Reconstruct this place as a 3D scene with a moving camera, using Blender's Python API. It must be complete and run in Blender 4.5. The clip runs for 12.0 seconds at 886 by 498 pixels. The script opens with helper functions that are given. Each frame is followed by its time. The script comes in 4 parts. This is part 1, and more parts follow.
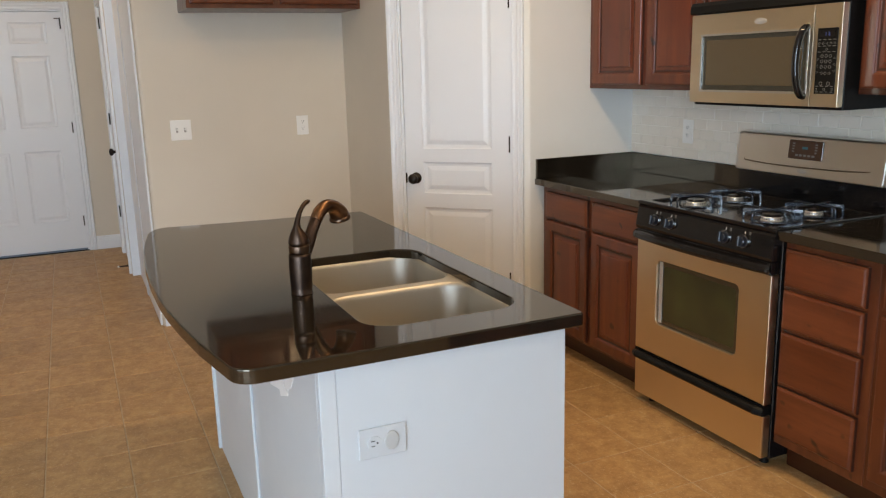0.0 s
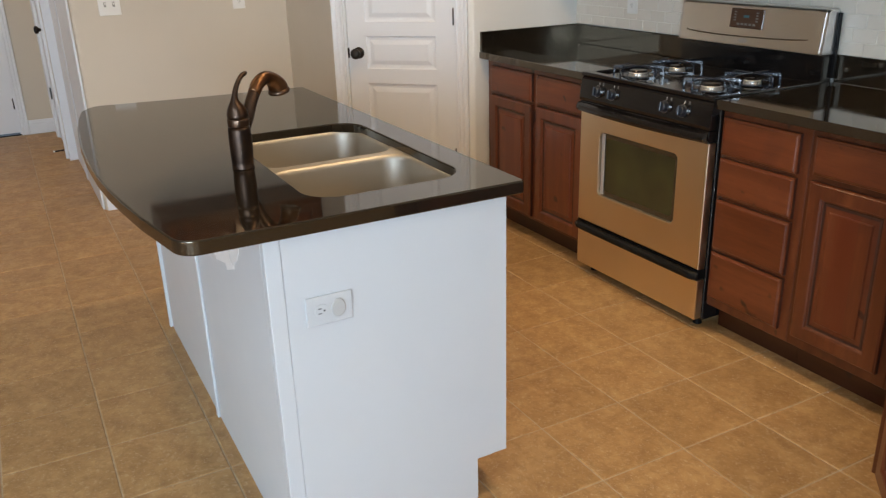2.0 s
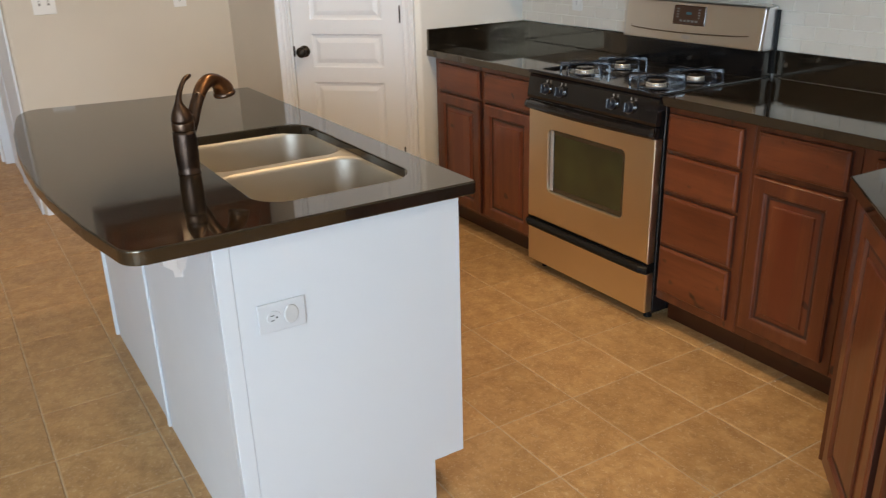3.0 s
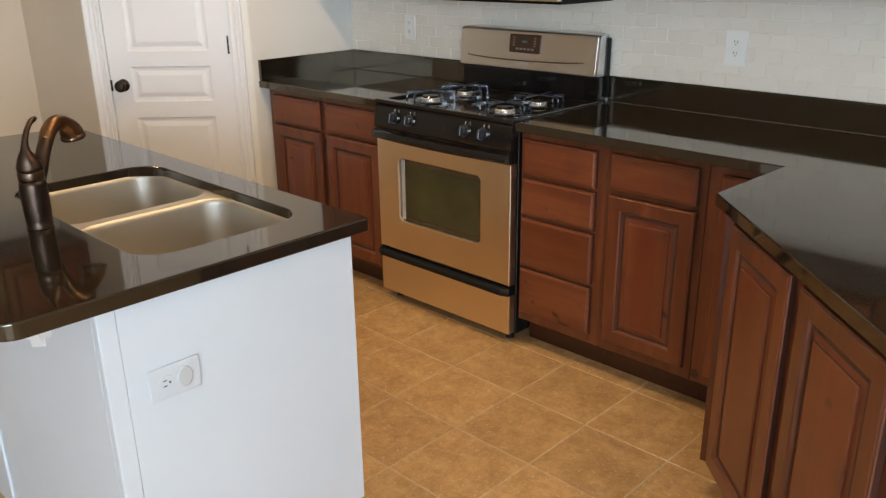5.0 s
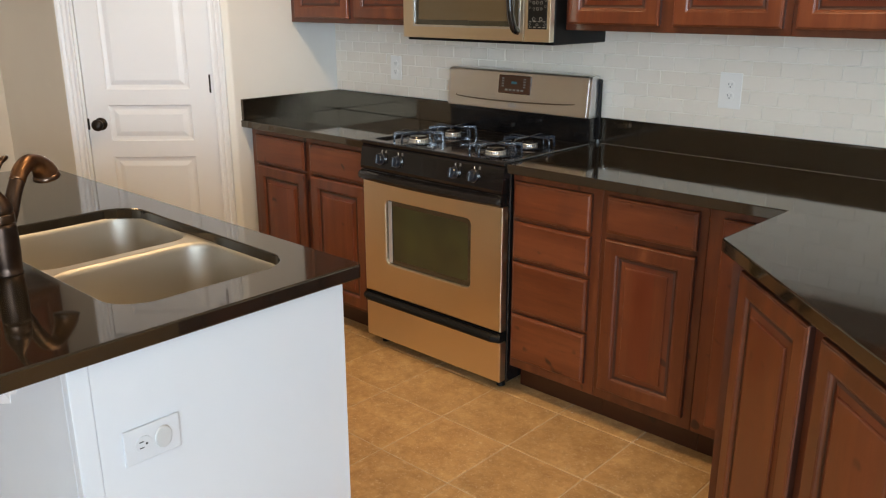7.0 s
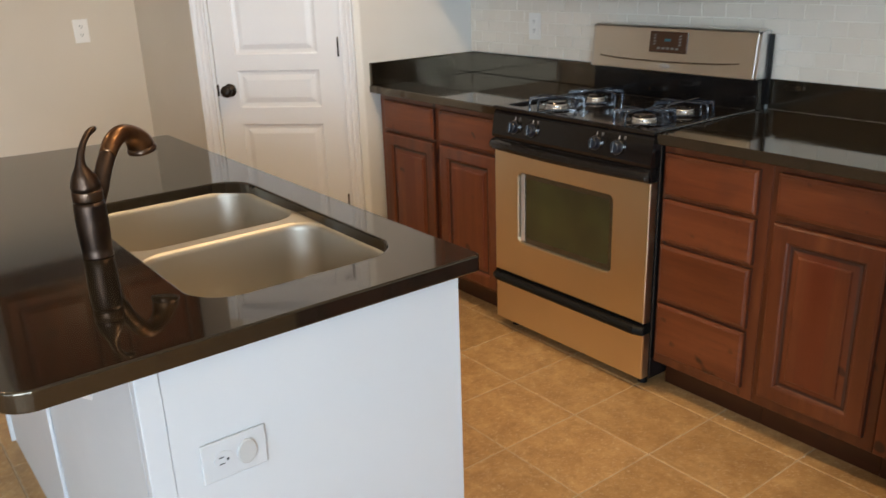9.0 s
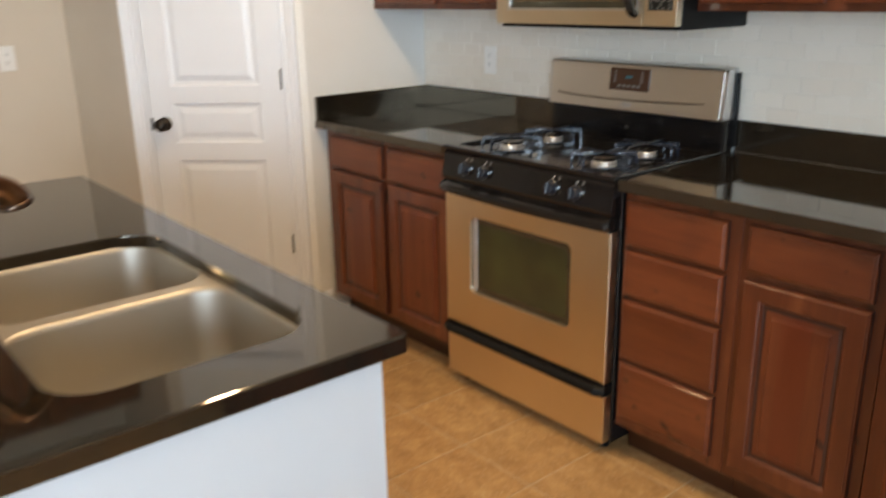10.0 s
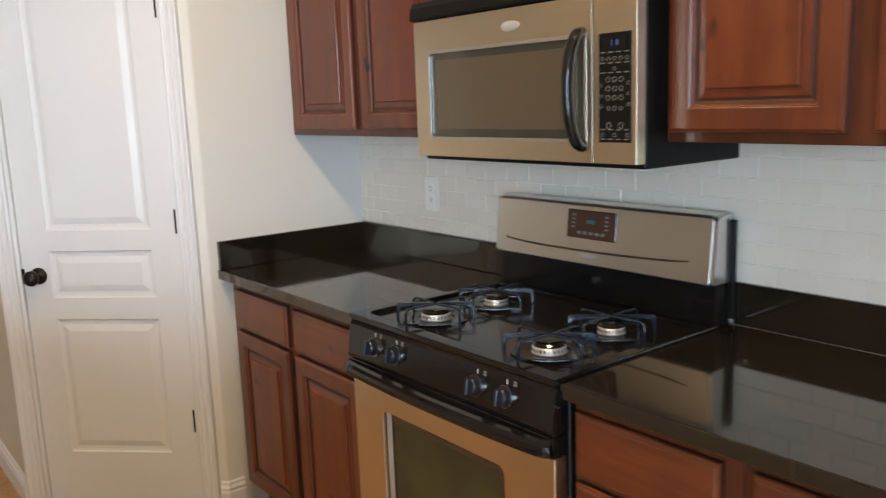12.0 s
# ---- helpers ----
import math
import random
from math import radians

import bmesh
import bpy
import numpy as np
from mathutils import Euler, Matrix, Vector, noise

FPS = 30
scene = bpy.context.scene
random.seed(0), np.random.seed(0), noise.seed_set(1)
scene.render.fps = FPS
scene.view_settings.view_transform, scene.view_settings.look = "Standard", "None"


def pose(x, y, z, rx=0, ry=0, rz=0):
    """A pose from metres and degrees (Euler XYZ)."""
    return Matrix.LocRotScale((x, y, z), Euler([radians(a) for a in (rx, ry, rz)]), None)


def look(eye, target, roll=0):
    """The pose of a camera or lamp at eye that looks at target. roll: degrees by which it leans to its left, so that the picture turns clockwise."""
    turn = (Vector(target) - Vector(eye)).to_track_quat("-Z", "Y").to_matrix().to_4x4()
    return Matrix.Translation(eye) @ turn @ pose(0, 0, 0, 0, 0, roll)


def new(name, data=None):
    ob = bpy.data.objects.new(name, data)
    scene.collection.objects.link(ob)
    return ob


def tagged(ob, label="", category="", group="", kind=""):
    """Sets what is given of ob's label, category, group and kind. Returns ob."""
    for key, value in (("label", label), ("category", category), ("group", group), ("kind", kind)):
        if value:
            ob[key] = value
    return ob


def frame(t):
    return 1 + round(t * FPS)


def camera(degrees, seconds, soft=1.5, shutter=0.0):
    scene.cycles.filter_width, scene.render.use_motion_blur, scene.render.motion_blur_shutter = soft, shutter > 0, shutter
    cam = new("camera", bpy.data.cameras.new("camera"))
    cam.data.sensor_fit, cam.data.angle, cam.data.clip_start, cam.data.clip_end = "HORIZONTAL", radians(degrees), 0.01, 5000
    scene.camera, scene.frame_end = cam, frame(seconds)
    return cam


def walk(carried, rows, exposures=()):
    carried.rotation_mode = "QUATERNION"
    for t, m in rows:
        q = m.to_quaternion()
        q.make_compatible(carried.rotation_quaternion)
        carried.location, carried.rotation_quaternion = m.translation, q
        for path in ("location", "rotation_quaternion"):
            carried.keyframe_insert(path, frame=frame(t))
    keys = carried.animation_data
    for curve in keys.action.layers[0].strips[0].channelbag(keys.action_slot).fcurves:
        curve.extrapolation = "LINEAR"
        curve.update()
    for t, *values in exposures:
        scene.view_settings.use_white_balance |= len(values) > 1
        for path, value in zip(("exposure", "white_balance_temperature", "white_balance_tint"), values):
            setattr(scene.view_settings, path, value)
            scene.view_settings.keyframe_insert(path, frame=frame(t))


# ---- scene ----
cam = camera(56.9, 12.0, soft=1.2, shutter=0.5)
PATH = [
    (0, (3.731, -2.85, 1.508), (1.95, -2.05, 1.071), -1.5),
    (0.5, (3.756, -2.849, 1.51), (1.989, -2.04, 1.038), -1.6),
    (1, (3.759, -2.847, 1.502), (2.025, -2.031, 0.927), -1.7),
    (1.5, (3.759, -2.855, 1.491), (2.071, -2.012, 0.826), -1.5),
    (2, (3.763, -2.847, 1.483), (2.108, -1.981, 0.769), -1.7),
    (2.5, (3.769, -2.836, 1.489), (2.139, -1.933, 0.762), -1.6),
    (4.5, (3.58, -2.943, 1.503), (2.199, -1.676, 0.806), -1.3),
    (5, (3.557, -2.971, 1.505), (2.245, -1.623, 0.825), -0.7),
    (5.5, (3.527, -2.951, 1.501), (2.233, -1.578, 0.837), -0.7),
    (6, (3.504, -2.948, 1.499), (2.218, -1.552, 0.868), -0.1),
    (6.5, (3.485, -2.962, 1.495), (2.202, -1.548, 0.901), -0.0),
    (8.5, (3.303, -2.719, 1.454), (1.877, -1.456, 0.847), -1.3),
    (9, (3.263, -2.709, 1.445), (1.76, -1.568, 0.783), -2.0),
    (9.5, (3.228, -2.65, 1.438), (1.711, -1.552, 0.735), -2.1),
    (10, (3.111, -2.496, 1.443), (1.643, -1.278, 0.841), -1.1),
    (10.5, (2.975, -2.293, 1.462), (1.59, -0.931, 0.988), -0.9),
    (11, (2.937, -2.047, 1.49), (1.483, -0.724, 1.121), -1.5),
    (11.5, (2.883, -1.907, 1.48), (1.406, -0.6, 1.145), -1.6),
    (12, (2.74, -1.769, 1.476), (1.195, -0.549, 1.12), -2.1),
]
walk(cam, [(t, look(eye, target, roll)) for t, eye, target, roll in PATH],
     exposures=[(0, -0.10, 6200, 10), (2.5, -0.03, 6200, 10), (5, 0.10, 6350, 10), (6.5, 0.15, 6350, 10), (9, 0.05, 6300, 10), (10.5, 0.24, 6300, 10), (11, 0.22, 6200, 10), (12, 0.12, 6000, 10)])

# ---- world and light ----
world = bpy.data.worlds.new("world")
scene.world = world
world.use_nodes = True
_wn = world.node_tree.nodes
_sky = _wn.new("ShaderNodeTexSky")
_sky.sky_type = "NISHITA"
_sky.sun_disc = False
_sky.sun_elevation = radians(48)
_sky.sun_rotation = radians(200)
_wn["Background"].inputs["Strength"].default_value = 0.12
world.node_tree.links.new(_sky.outputs[0], _wn["Background"].inputs["Color"])


def area_light(name, m, sx, sy, power, color, spread=180):
    d = bpy.data.lights.new(name, "AREA")
    d.shape, d.size, d.size_y = "RECTANGLE", sx, sy
    d.energy, d.color, d.spread = power, color, radians(spread)
    ob = new(name, d)
    ob.matrix_world = m
    return ob


DAY = (0.70, 0.86, 1.0)
WARM = (1.0, 0.70, 0.38)
area_light("window_daylight", look((5.86, -5.1, 1.45), (0.0, -2.2, 1.0)), 2.2, 1.9, 172, DAY)
# Added fill from the south; no such window is known there.
area_light("patio_daylight", look((4.2, -6.35, 1.3), (1.2, -1.5, 0.9)), 2.1, 1.85, 28, DAY)
for _x, _y, _w in ((1.05, -1.30, 18), (2.30, -1.30, 15), (3.4, -0.9, 9), (0.2, -2.9, 9), (-2.6, -3.4, 11)):
    _d = bpy.data.lights.new("recessed_lamp", "AREA")
    _d.shape, _d.size, _d.energy, _d.color = "DISK", 0.14, _w, WARM
    _o = new("recessed_lamp", _d)
    _o.location = (_x, _y, 2.722)

# ---- materials ----


class Mat:
    """A node material and short ways to add nodes to it."""

    def __init__(self, name, rough=0.5, metal=0.0, color=(0.5, 0.5, 0.5), coat=0.0, spec=0.5):
        self.m = bpy.data.materials.new(name)
        self.m.use_nodes = True
        self.n, self.l = self.m.node_tree.nodes, self.m.node_tree.links
        self.b = self.n["Principled BSDF"]
        self.b.inputs["Base Color"].default_value = (*color, 1)
        self.b.inputs["Roughness"].default_value = rough
        self.b.inputs["Metallic"].default_value = metal
        self.b.inputs["Coat Weight"].default_value = coat
        self.b.inputs["Specular IOR Level"].default_value = spec

    def node(self, kind, ins=(), **props):
        nd = self.n.new(kind)
        for k, v in props.items():
            setattr(nd, k, v)
        for k, v in ins:
            if isinstance(v, bpy.types.NodeSocket):
                self.l.new(v, nd.inputs[k])
            else:
                nd.inputs[k].default_value = v
        return nd

    def coords(self, scale=(1, 1, 1), source="Object", random="object"):
        """Texture coordinates in metres, shifted by a random amount for each piece."""
        tc = self.node("ShaderNodeTexCoord") if source == "Object" else self.node("ShaderNodeNewGeometry")
        p = tc.outputs["Object" if source == "Object" else "Position"]
        if random:
            r = self.node("ShaderNodeObjectInfo").outputs["Random"] if random == "object" else self.node("ShaderNodeNewGeometry").outputs["Random Per Island"]
            off = self.node("ShaderNodeVectorMath", [(0, (37.0, 19.0, 53.0)), ("Scale", r)], operation="SCALE").outputs[0]
            p = self.node("ShaderNodeVectorMath", [(0, p), (1, off)], operation="ADD").outputs[0]
        return self.node("ShaderNodeVectorMath", [(0, p), (1, scale)], operation="MULTIPLY").outputs[0]

    def noise(self, v, scale, detail=4.0, rough=0.55, dist=0.0):
        return self.node("ShaderNodeTexNoise", [("Vector", v), ("Scale", scale), ("Detail", detail), ("Roughness", rough), ("Distortion", dist)]).outputs["Fac"]

    def ramp(self, fac, stops):
        nd = self.node("ShaderNodeValToRGB", [("Fac", fac)])
        el = nd.color_ramp.elements
        while len(el) < len(stops):
            el.new(0.5)
        for e, (p, c) in zip(el, stops):
            e.position = p
            e.color = (*c, 1) if len(c) == 3 else (c[0], c[0], c[0], 1)
        return nd.outputs["Color"]

    def mix(self, fac, a, b, blend="MIX"):
        nd = self.node("ShaderNodeMix", data_type="RGBA", blend_type=blend)
        for i, v in ((0, fac), (6, a), (7, b)):
            if isinstance(v, bpy.types.NodeSocket):
                self.l.new(v, nd.inputs[i])
            else:
                nd.inputs[i].default_value = v if i == 0 else (*v, 1)
        return nd.outputs[2]

    def range(self, v, a, b, c, d):
        return self.node("ShaderNodeMapRange", [("Value", v), ("From Min", a), ("From Max", b), ("To Min", c), ("To Max", d)]).outputs[0]

    def set(self, key, socket):
        self.l.new(socket, self.b.inputs[key])

    def bump(self, height, strength=0.2, distance=0.002, chain=None):
        ins = [("Height", height), ("Strength", strength), ("Distance", distance)]
        if chain is not None:
            ins.append(("Normal", chain))
        out = self.node("ShaderNodeBump", ins).outputs[0]
        self.set("Normal", out)
        return out


def paint(name, color, rough, grain=160, strength=0.12, dirt=0.05):
    """Painted surface: fine roller texture, faint broad variation, dull patches."""
    a = Mat(name, rough)
    v = a.coords(source="Position", random="")
    big = a.noise(v, 1.7, 3)
    c2 = tuple(k * (1 - dirt) for k in color)
    a.set("Base Color", a.mix(a.range(big, 0.3, 0.7, 0, 1), color, c2))
    a.set("Roughness", a.range(a.noise(v, 6, 4), 0.2, 0.8, rough - 0.05, rough + 0.08))
    n1 = a.bump(a.noise(v, grain, 3), strength, 0.0012)
    a.bump(a.noise(v, 9, 2), 0.05, 0.004, n1)
    return a.m


# One wall paint in two tones: the kitchen copy is lighter as if lit.
M_WALL = paint("wall_paint_warm_grey", (0.65, 0.58, 0.475), 0.55, 220, 0.25)
M_WALL_LIT = paint("wall_paint_lit", (0.80, 0.795, 0.76), 0.5, 220, 0.25)
M_CEIL = paint("ceiling_paint", (0.75, 0.70, 0.6), 0.8, 90, 0.5)
M_TRIM = paint("white_trim_enamel", (0.795, 0.82, 0.86), 0.32, 120, 0.03, 0.03)
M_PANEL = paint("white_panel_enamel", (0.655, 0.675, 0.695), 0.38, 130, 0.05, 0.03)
M_SEAM = Mat("aged_caulk", 0.5, color=(0.30, 0.28, 0.25)).m
M_GLOSSW = paint("glossy_white", (0.95, 0.95, 0.95), 0.25, 60, 0.1, 0.02)


def wood(name, vertical, dark=1.0, staves=False):
    a = Mat(name, 0.36, coat=0.3, spec=0.42)
    a.b.inputs["Coat Roughness"].default_value = 0.11
    v = a.coords()
    k = (5.0, 5.0, 0.45) if vertical else (0.45, 5.0, 5.0)
    vs = a.node("ShaderNodeVectorMath", [(0, v), (1, k)], operation="MULTIPLY").outputs[0]
    grain = a.noise(vs, 4.0, 5, 0.55, 0.25)
    fine = a.noise(vs, 38.0, 3, 0.5)
    blot = a.noise(v, 5.5, 4, 0.6)
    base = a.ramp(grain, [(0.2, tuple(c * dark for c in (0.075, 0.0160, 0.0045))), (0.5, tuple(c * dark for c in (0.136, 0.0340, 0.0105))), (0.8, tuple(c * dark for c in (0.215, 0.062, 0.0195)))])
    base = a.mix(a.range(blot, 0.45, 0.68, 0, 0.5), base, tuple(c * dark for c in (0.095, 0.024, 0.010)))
    base = a.mix(a.range(fine, 0.55, 0.75, 0, 0.25), base, (0.05, 0.015, 0.008))
    base = a.mix(a.range(a.noise(v, 6.5, 1, 0.5, 0.4), 0.62, 0.74, 0.0, 0.4), base, tuple(c * dark for c in (0.050, 0.015, 0.008)))
    knot = a.noise(v, 19.0, 0, 0.5, 0.2)
    base = a.mix(a.range(knot, 0.755, 0.83, 0.0, 0.9), base, (0.02, 0.007, 0.004))
    tint = a.node("ShaderNodeObjectInfo").outputs["Random"]
    hsv = a.node("ShaderNodeHueSaturation", [("Color", base), ("Value", a.range(tint, 0, 1, 0.78, 1.13))]).outputs[0]
    if staves:
        px = a.node("ShaderNodeSeparateXYZ", [(0, v)]).outputs[0]
        idx = a.node("ShaderNodeMath", [(0, a.node("ShaderNodeMath", [(0, px), (1, 0.078)], operation="DIVIDE").outputs[0])], operation="FLOOR").outputs[0]
        pick = a.node("ShaderNodeTexWhiteNoise", [("W", idx)], noise_dimensions="1D").outputs["Value"]
        hsv = a.mix(a.range(pick, 0, 1, 0.0, 0.75), hsv, tuple(c * dark for c in (0.115, 0.021, 0.007)))
    a.set("Base Color", hsv)
    a.set("Roughness", a.range(grain, 0.2, 0.8, 0.27, 0.42))
    a.bump(fine, 0.12, 0.0008)
    return a.m


M_WOODV, M_WOODH = wood("stained_alder_upright", True), wood("stained_alder_level", False)
M_WOODP = wood("stained_alder_glued_staves", True, 1.08, True)
M_WOODD = wood("stained_alder_carcass", True, 0.8)
# Toe kick wood is darkened: the recess's shade is in its colour.
M_TOE = wood("stained_alder_toe_shade", False, 0.35)
# One dark colour for glaze and for the shade at edges and grooves.
M_GLAZESHADE = Mat("dark_glaze_and_shade", 0.4, color=(0.048, 0.015, 0.008)).m

_a = Mat("black_granite", 0.06, color=(0.005, 0.0045, 0.004), spec=0.95)
_a.b.inputs["IOR"].default_value = 1.58
_a.b.inputs["Specular Tint"].default_value = (1.0, 0.86, 0.68, 1)
_v = _a.coords(source="Position", random="")
_sp = _a.noise(_v, 420, 3, 0.75)
_a.set("Base Color", _a.mix(_a.range(_sp, 0.60, 0.74, 0, 0.8), (0.0115, 0.0095, 0.0070), (0.050, 0.040, 0.028)))
_a.set("Roughness", _a.range(_a.noise(_v, 5, 4), 0.35, 0.75, 0.035, 0.09))
M_GRANITE = _a.m


def floor_tile(name, random):
    a = Mat(name, 0.42)
    v = a.coords(source="Position", random=random)
    r = a.node("ShaderNodeObjectInfo").outputs["Random"] if random == "object" else a.node("ShaderNodeNewGeometry").outputs["Random Per Island"]
    n1 = a.noise(v, 11, 6, 0.68, 0.3)
    n2 = a.noise(v, 30, 6, 0.75, 0.3)
    n3 = a.noise(v, 80, 5, 0.8, 0.4)
    c = a.ramp(n1, [(0.30, (0.33, 0.177, 0.064)), (0.5, (0.43, 0.248, 0.094)), (0.70, (0.54, 0.332, 0.140))])
    c = a.mix(a.range(n2, 0.50, 0.58, 0, 0.34), c, (0.27, 0.145, 0.058))
    vein = a.noise(a.coords(source="Position", random=random), 17, 7, 0.72, 1.1)
    c = a.mix(a.range(vein, 0.58, 0.66, 0, 0.35), c, (0.55, 0.375, 0.20))
    c = a.mix(a.range(n3, 0.56, 0.62, 0, 0.62), c, (0.60, 0.44, 0.27))
    a.set("Base Color", a.node("ShaderNodeHueSaturation", [("Color", c), ("Value", a.range(r, 0, 1, 0.93, 1.07))]).outputs[0])
    a.set("Roughness", a.range(n2, 0.3, 0.7, 0.36, 0.55))
    a.bump(n3, 0.35, 0.0012, a.bump(n2, 0.3, 0.002))
    return a.m


M_TILE, M_TILEI = floor_tile("floor_tile_glaze", "object"), floor_tile("floor_tile_glaze_far", "island")
_a = Mat("floor_grout", 0.85)
_a.set("Base Color", _a.ramp(_a.noise(_a.coords(source="Position", random=""), 30, 4), [(0.3, (0.44, 0.33, 0.215)), (0.7, (0.58, 0.46, 0.33))]))
M_GROUT = _a.m
_a = Mat("white_wall_tile", 0.26)
_v = _a.coords(source="Position", random="")
_r = _a.node("ShaderNodeObjectInfo").outputs["Random"]
_a.set("Base Color", _a.mix(_r, (0.80, 0.735, 0.635), (0.83, 0.77, 0.675)))
_a.bump(_a.noise(_v, 22, 2), 0.08, 0.002)
M_SUBWAY = _a.m
M_WGROUT = Mat("white_wall_grout", 0.8, color=(0.86, 0.82, 0.74)).m


def steel(name, k, color, rough):
    a = Mat(name, rough, 1.0, color)
    v = a.coords()
    vs = a.node("ShaderNodeVectorMath", [(0, v), (1, k)], operation="MULTIPLY").outputs[0]
    n = a.noise(vs, 500, 2, 0.5)
    a.set("Roughness", a.range(n, 0.3, 0.7, rough - 0.003, rough + 0.004))
    a.set("Base Color", a.mix(a.range(a.noise(v, 4, 3), 0.4, 0.8, 0, 0.4), color, tuple(c * 0.9 for c in color)))
    return a.m


# Warm room reflections are tinted into the first steel; the second stays neutral.
M_STEEL = steel("warm_reflection_stainless", (0.02, 1, 1), (0.76, 0.64, 0.46), 0.31)
M_STEELN = steel("neutral_stainless", (0.02, 1, 1), (0.72, 0.69, 0.64), 0.34)
M_SINK = steel("satin_sink_steel", (1, 1, 0.05), (0.52, 0.48, 0.415), 0.50)
M_BLACK = Mat("black_enamel", 0.10, color=(0.008, 0.007, 0.007), spec=0.5).m
M_BLACKM = Mat("black_plastic", 0.42, color=(0.005, 0.005, 0.005), spec=0.18).m
M_SLATE = Mat("slate_blue_plastic", 0.3, color=(0.012, 0.015, 0.024)).m
# The window's blue reflection is put into the grates' base colour.
M_IRON = Mat("cast_iron_window_sheen", 0.16, color=(0.011, 0.018, 0.034), spec=1.0).m
M_GLASS = Mat("dark_oven_glass", 0.05, color=(0.022, 0.021, 0.012), spec=0.8)
M_GLASS.b.inputs["IOR"].default_value = 1.75
M_GLASS = M_GLASS.m
# An olive reflection is mottled into the oven glass's base colour.
_a = Mat("oven_glass_with_reflection", 0.07, spec=0.6)
_v = _a.coords(random="")
_a.set("Base Color", _a.ramp(_a.noise(_v, 3.2, 2), [(0.35, (0.030, 0.025, 0.013)), (0.65, (0.058, 0.060, 0.020))]))
M_OVENGLASS = _a.m
# The screen's brown holds the beige room's reflection as base colour.
_a = Mat("door_screen_with_reflection", 0.14, color=(0.075, 0.055, 0.028), spec=0.6)
_a.b.inputs["IOR"].default_value = 1.8
M_SCREEN = _a.m
M_CREASE = Mat("shaded_steel_step", 0.4, 1.0, (0.26, 0.215, 0.17)).m
M_POLISH = Mat("polished_steel", 0.3, 1.0, (0.66, 0.65, 0.64)).m
M_CHROME = Mat("chrome", 0.12, 1.0, (0.75, 0.75, 0.75)).m
M_ALU = Mat("burner_aluminium", 0.42, 0.7, (0.62, 0.61, 0.60)).m
_a = Mat("oil_rubbed_bronze", 0.36, 1.0)
_v = _a.coords(random="")
_a.set("Base Color", _a.ramp(_a.noise(_v, 14, 4), [(0.35, (0.050, 0.036, 0.030)), (0.75, (0.125, 0.080, 0.056))]))
M_BRONZE = _a.m
_a = Mat("brushed_copper_bronze", 0.36, 1.0)
_a.set("Base Color", _a.ramp(_a.noise(_a.coords(random=""), 14, 4), [(0.35, (0.10, 0.052, 0.028)), (0.75, (0.26, 0.135, 0.066))]))
M_COPPER = _a.m
M_BRONZEL = Mat("worn_bronze", 0.3, 1.0, (0.13, 0.085, 0.06)).m
M_HINGE = Mat("dark_bronze_hinge", 0.35, 0.8, (0.03, 0.025, 0.022)).m
M_PLATE = Mat("white_plate_plastic", 0.3, color=(0.84, 0.825, 0.785)).m
M_PLATEP = paint("painted_over_plate", (0.61, 0.625, 0.64), 0.35, 130, 0.05, 0.02)
M_COVER = Mat("greyish_plug_cover", 0.45, color=(0.52, 0.52, 0.51)).m
M_SLOT = Mat("dark_slot", 0.6, color=(0.02, 0.02, 0.02)).m
M_INK = Mat("printed_legend", 0.5, color=(0.19, 0.185, 0.17)).m
M_DARKWOOD = Mat("display_surround", 0.15, color=(0.075, 0.033, 0.018), spec=0.6).m
_a = Mat("blue_display", 0.3, color=(0.01, 0.01, 0.03))
_a.b.inputs["Emission Color"].default_value, _a.b.inputs["Emission Strength"].default_value = (0.2, 0.3, 0.9, 1), 0.25
M_DISP = _a.m
M_TEAL = Mat("teal_digits", 0.4, color=(0.03, 0.13, 0.16)).m
_a = Mat("window_glass", 0.0, color=(1, 1, 1))
_a.b.inputs["Transmission Weight"].default_value = 1.0
M_PANE = _a.m

# ---- mesh helpers ----


def finish(name, bm, mat, smooth=False):
    me = bpy.data.meshes.new(name)
    bm.to_mesh(me)
    bm.free()
    me.materials.append(mat)
    if smooth:
        me.shade_smooth()
    return me


def part(name, bm, mat, parent=None, label="", m=None, smooth=False):
    ob = new(name, finish(name, bm, mat, smooth))
    ob.parent = parent
    if m is not None:
        ob.matrix_basis = m
    return tagged(ob, label)


def thing(name, label, category, m=None, group=""):
    ob = new(name)
    ob.empty_display_size = 0.1
    if m is not None:
        ob.matrix_basis = m
    return tagged(ob, label, category, group)


def box(x0, x1, y0, y1, z0, z1, bevel=0.0, bm=None, seg=1):
    own = bmesh.new()
    bmesh.ops.create_cube(own, size=1, matrix=Matrix.Translation(((x0 + x1) / 2, (y0 + y1) / 2, (z0 + z1) / 2)) @ Matrix.Diagonal((abs(x1 - x0), abs(y1 - y0), abs(z1 - z0), 1)))
    if bevel:
        bmesh.ops.bevel(own, geom=own.edges[:], offset=bevel, segments=seg, profile=0.5, affect="EDGES")
    return join(bm, own)


def join(bm, own, m=None):
    if m is not None:
        own.transform(m)
    if bm is None:
        return own
    me = bpy.data.meshes.new("tmp")
    own.to_mesh(me)
    own.free()
    bm.from_mesh(me)
    bpy.data.meshes.remove(me)
    return bm


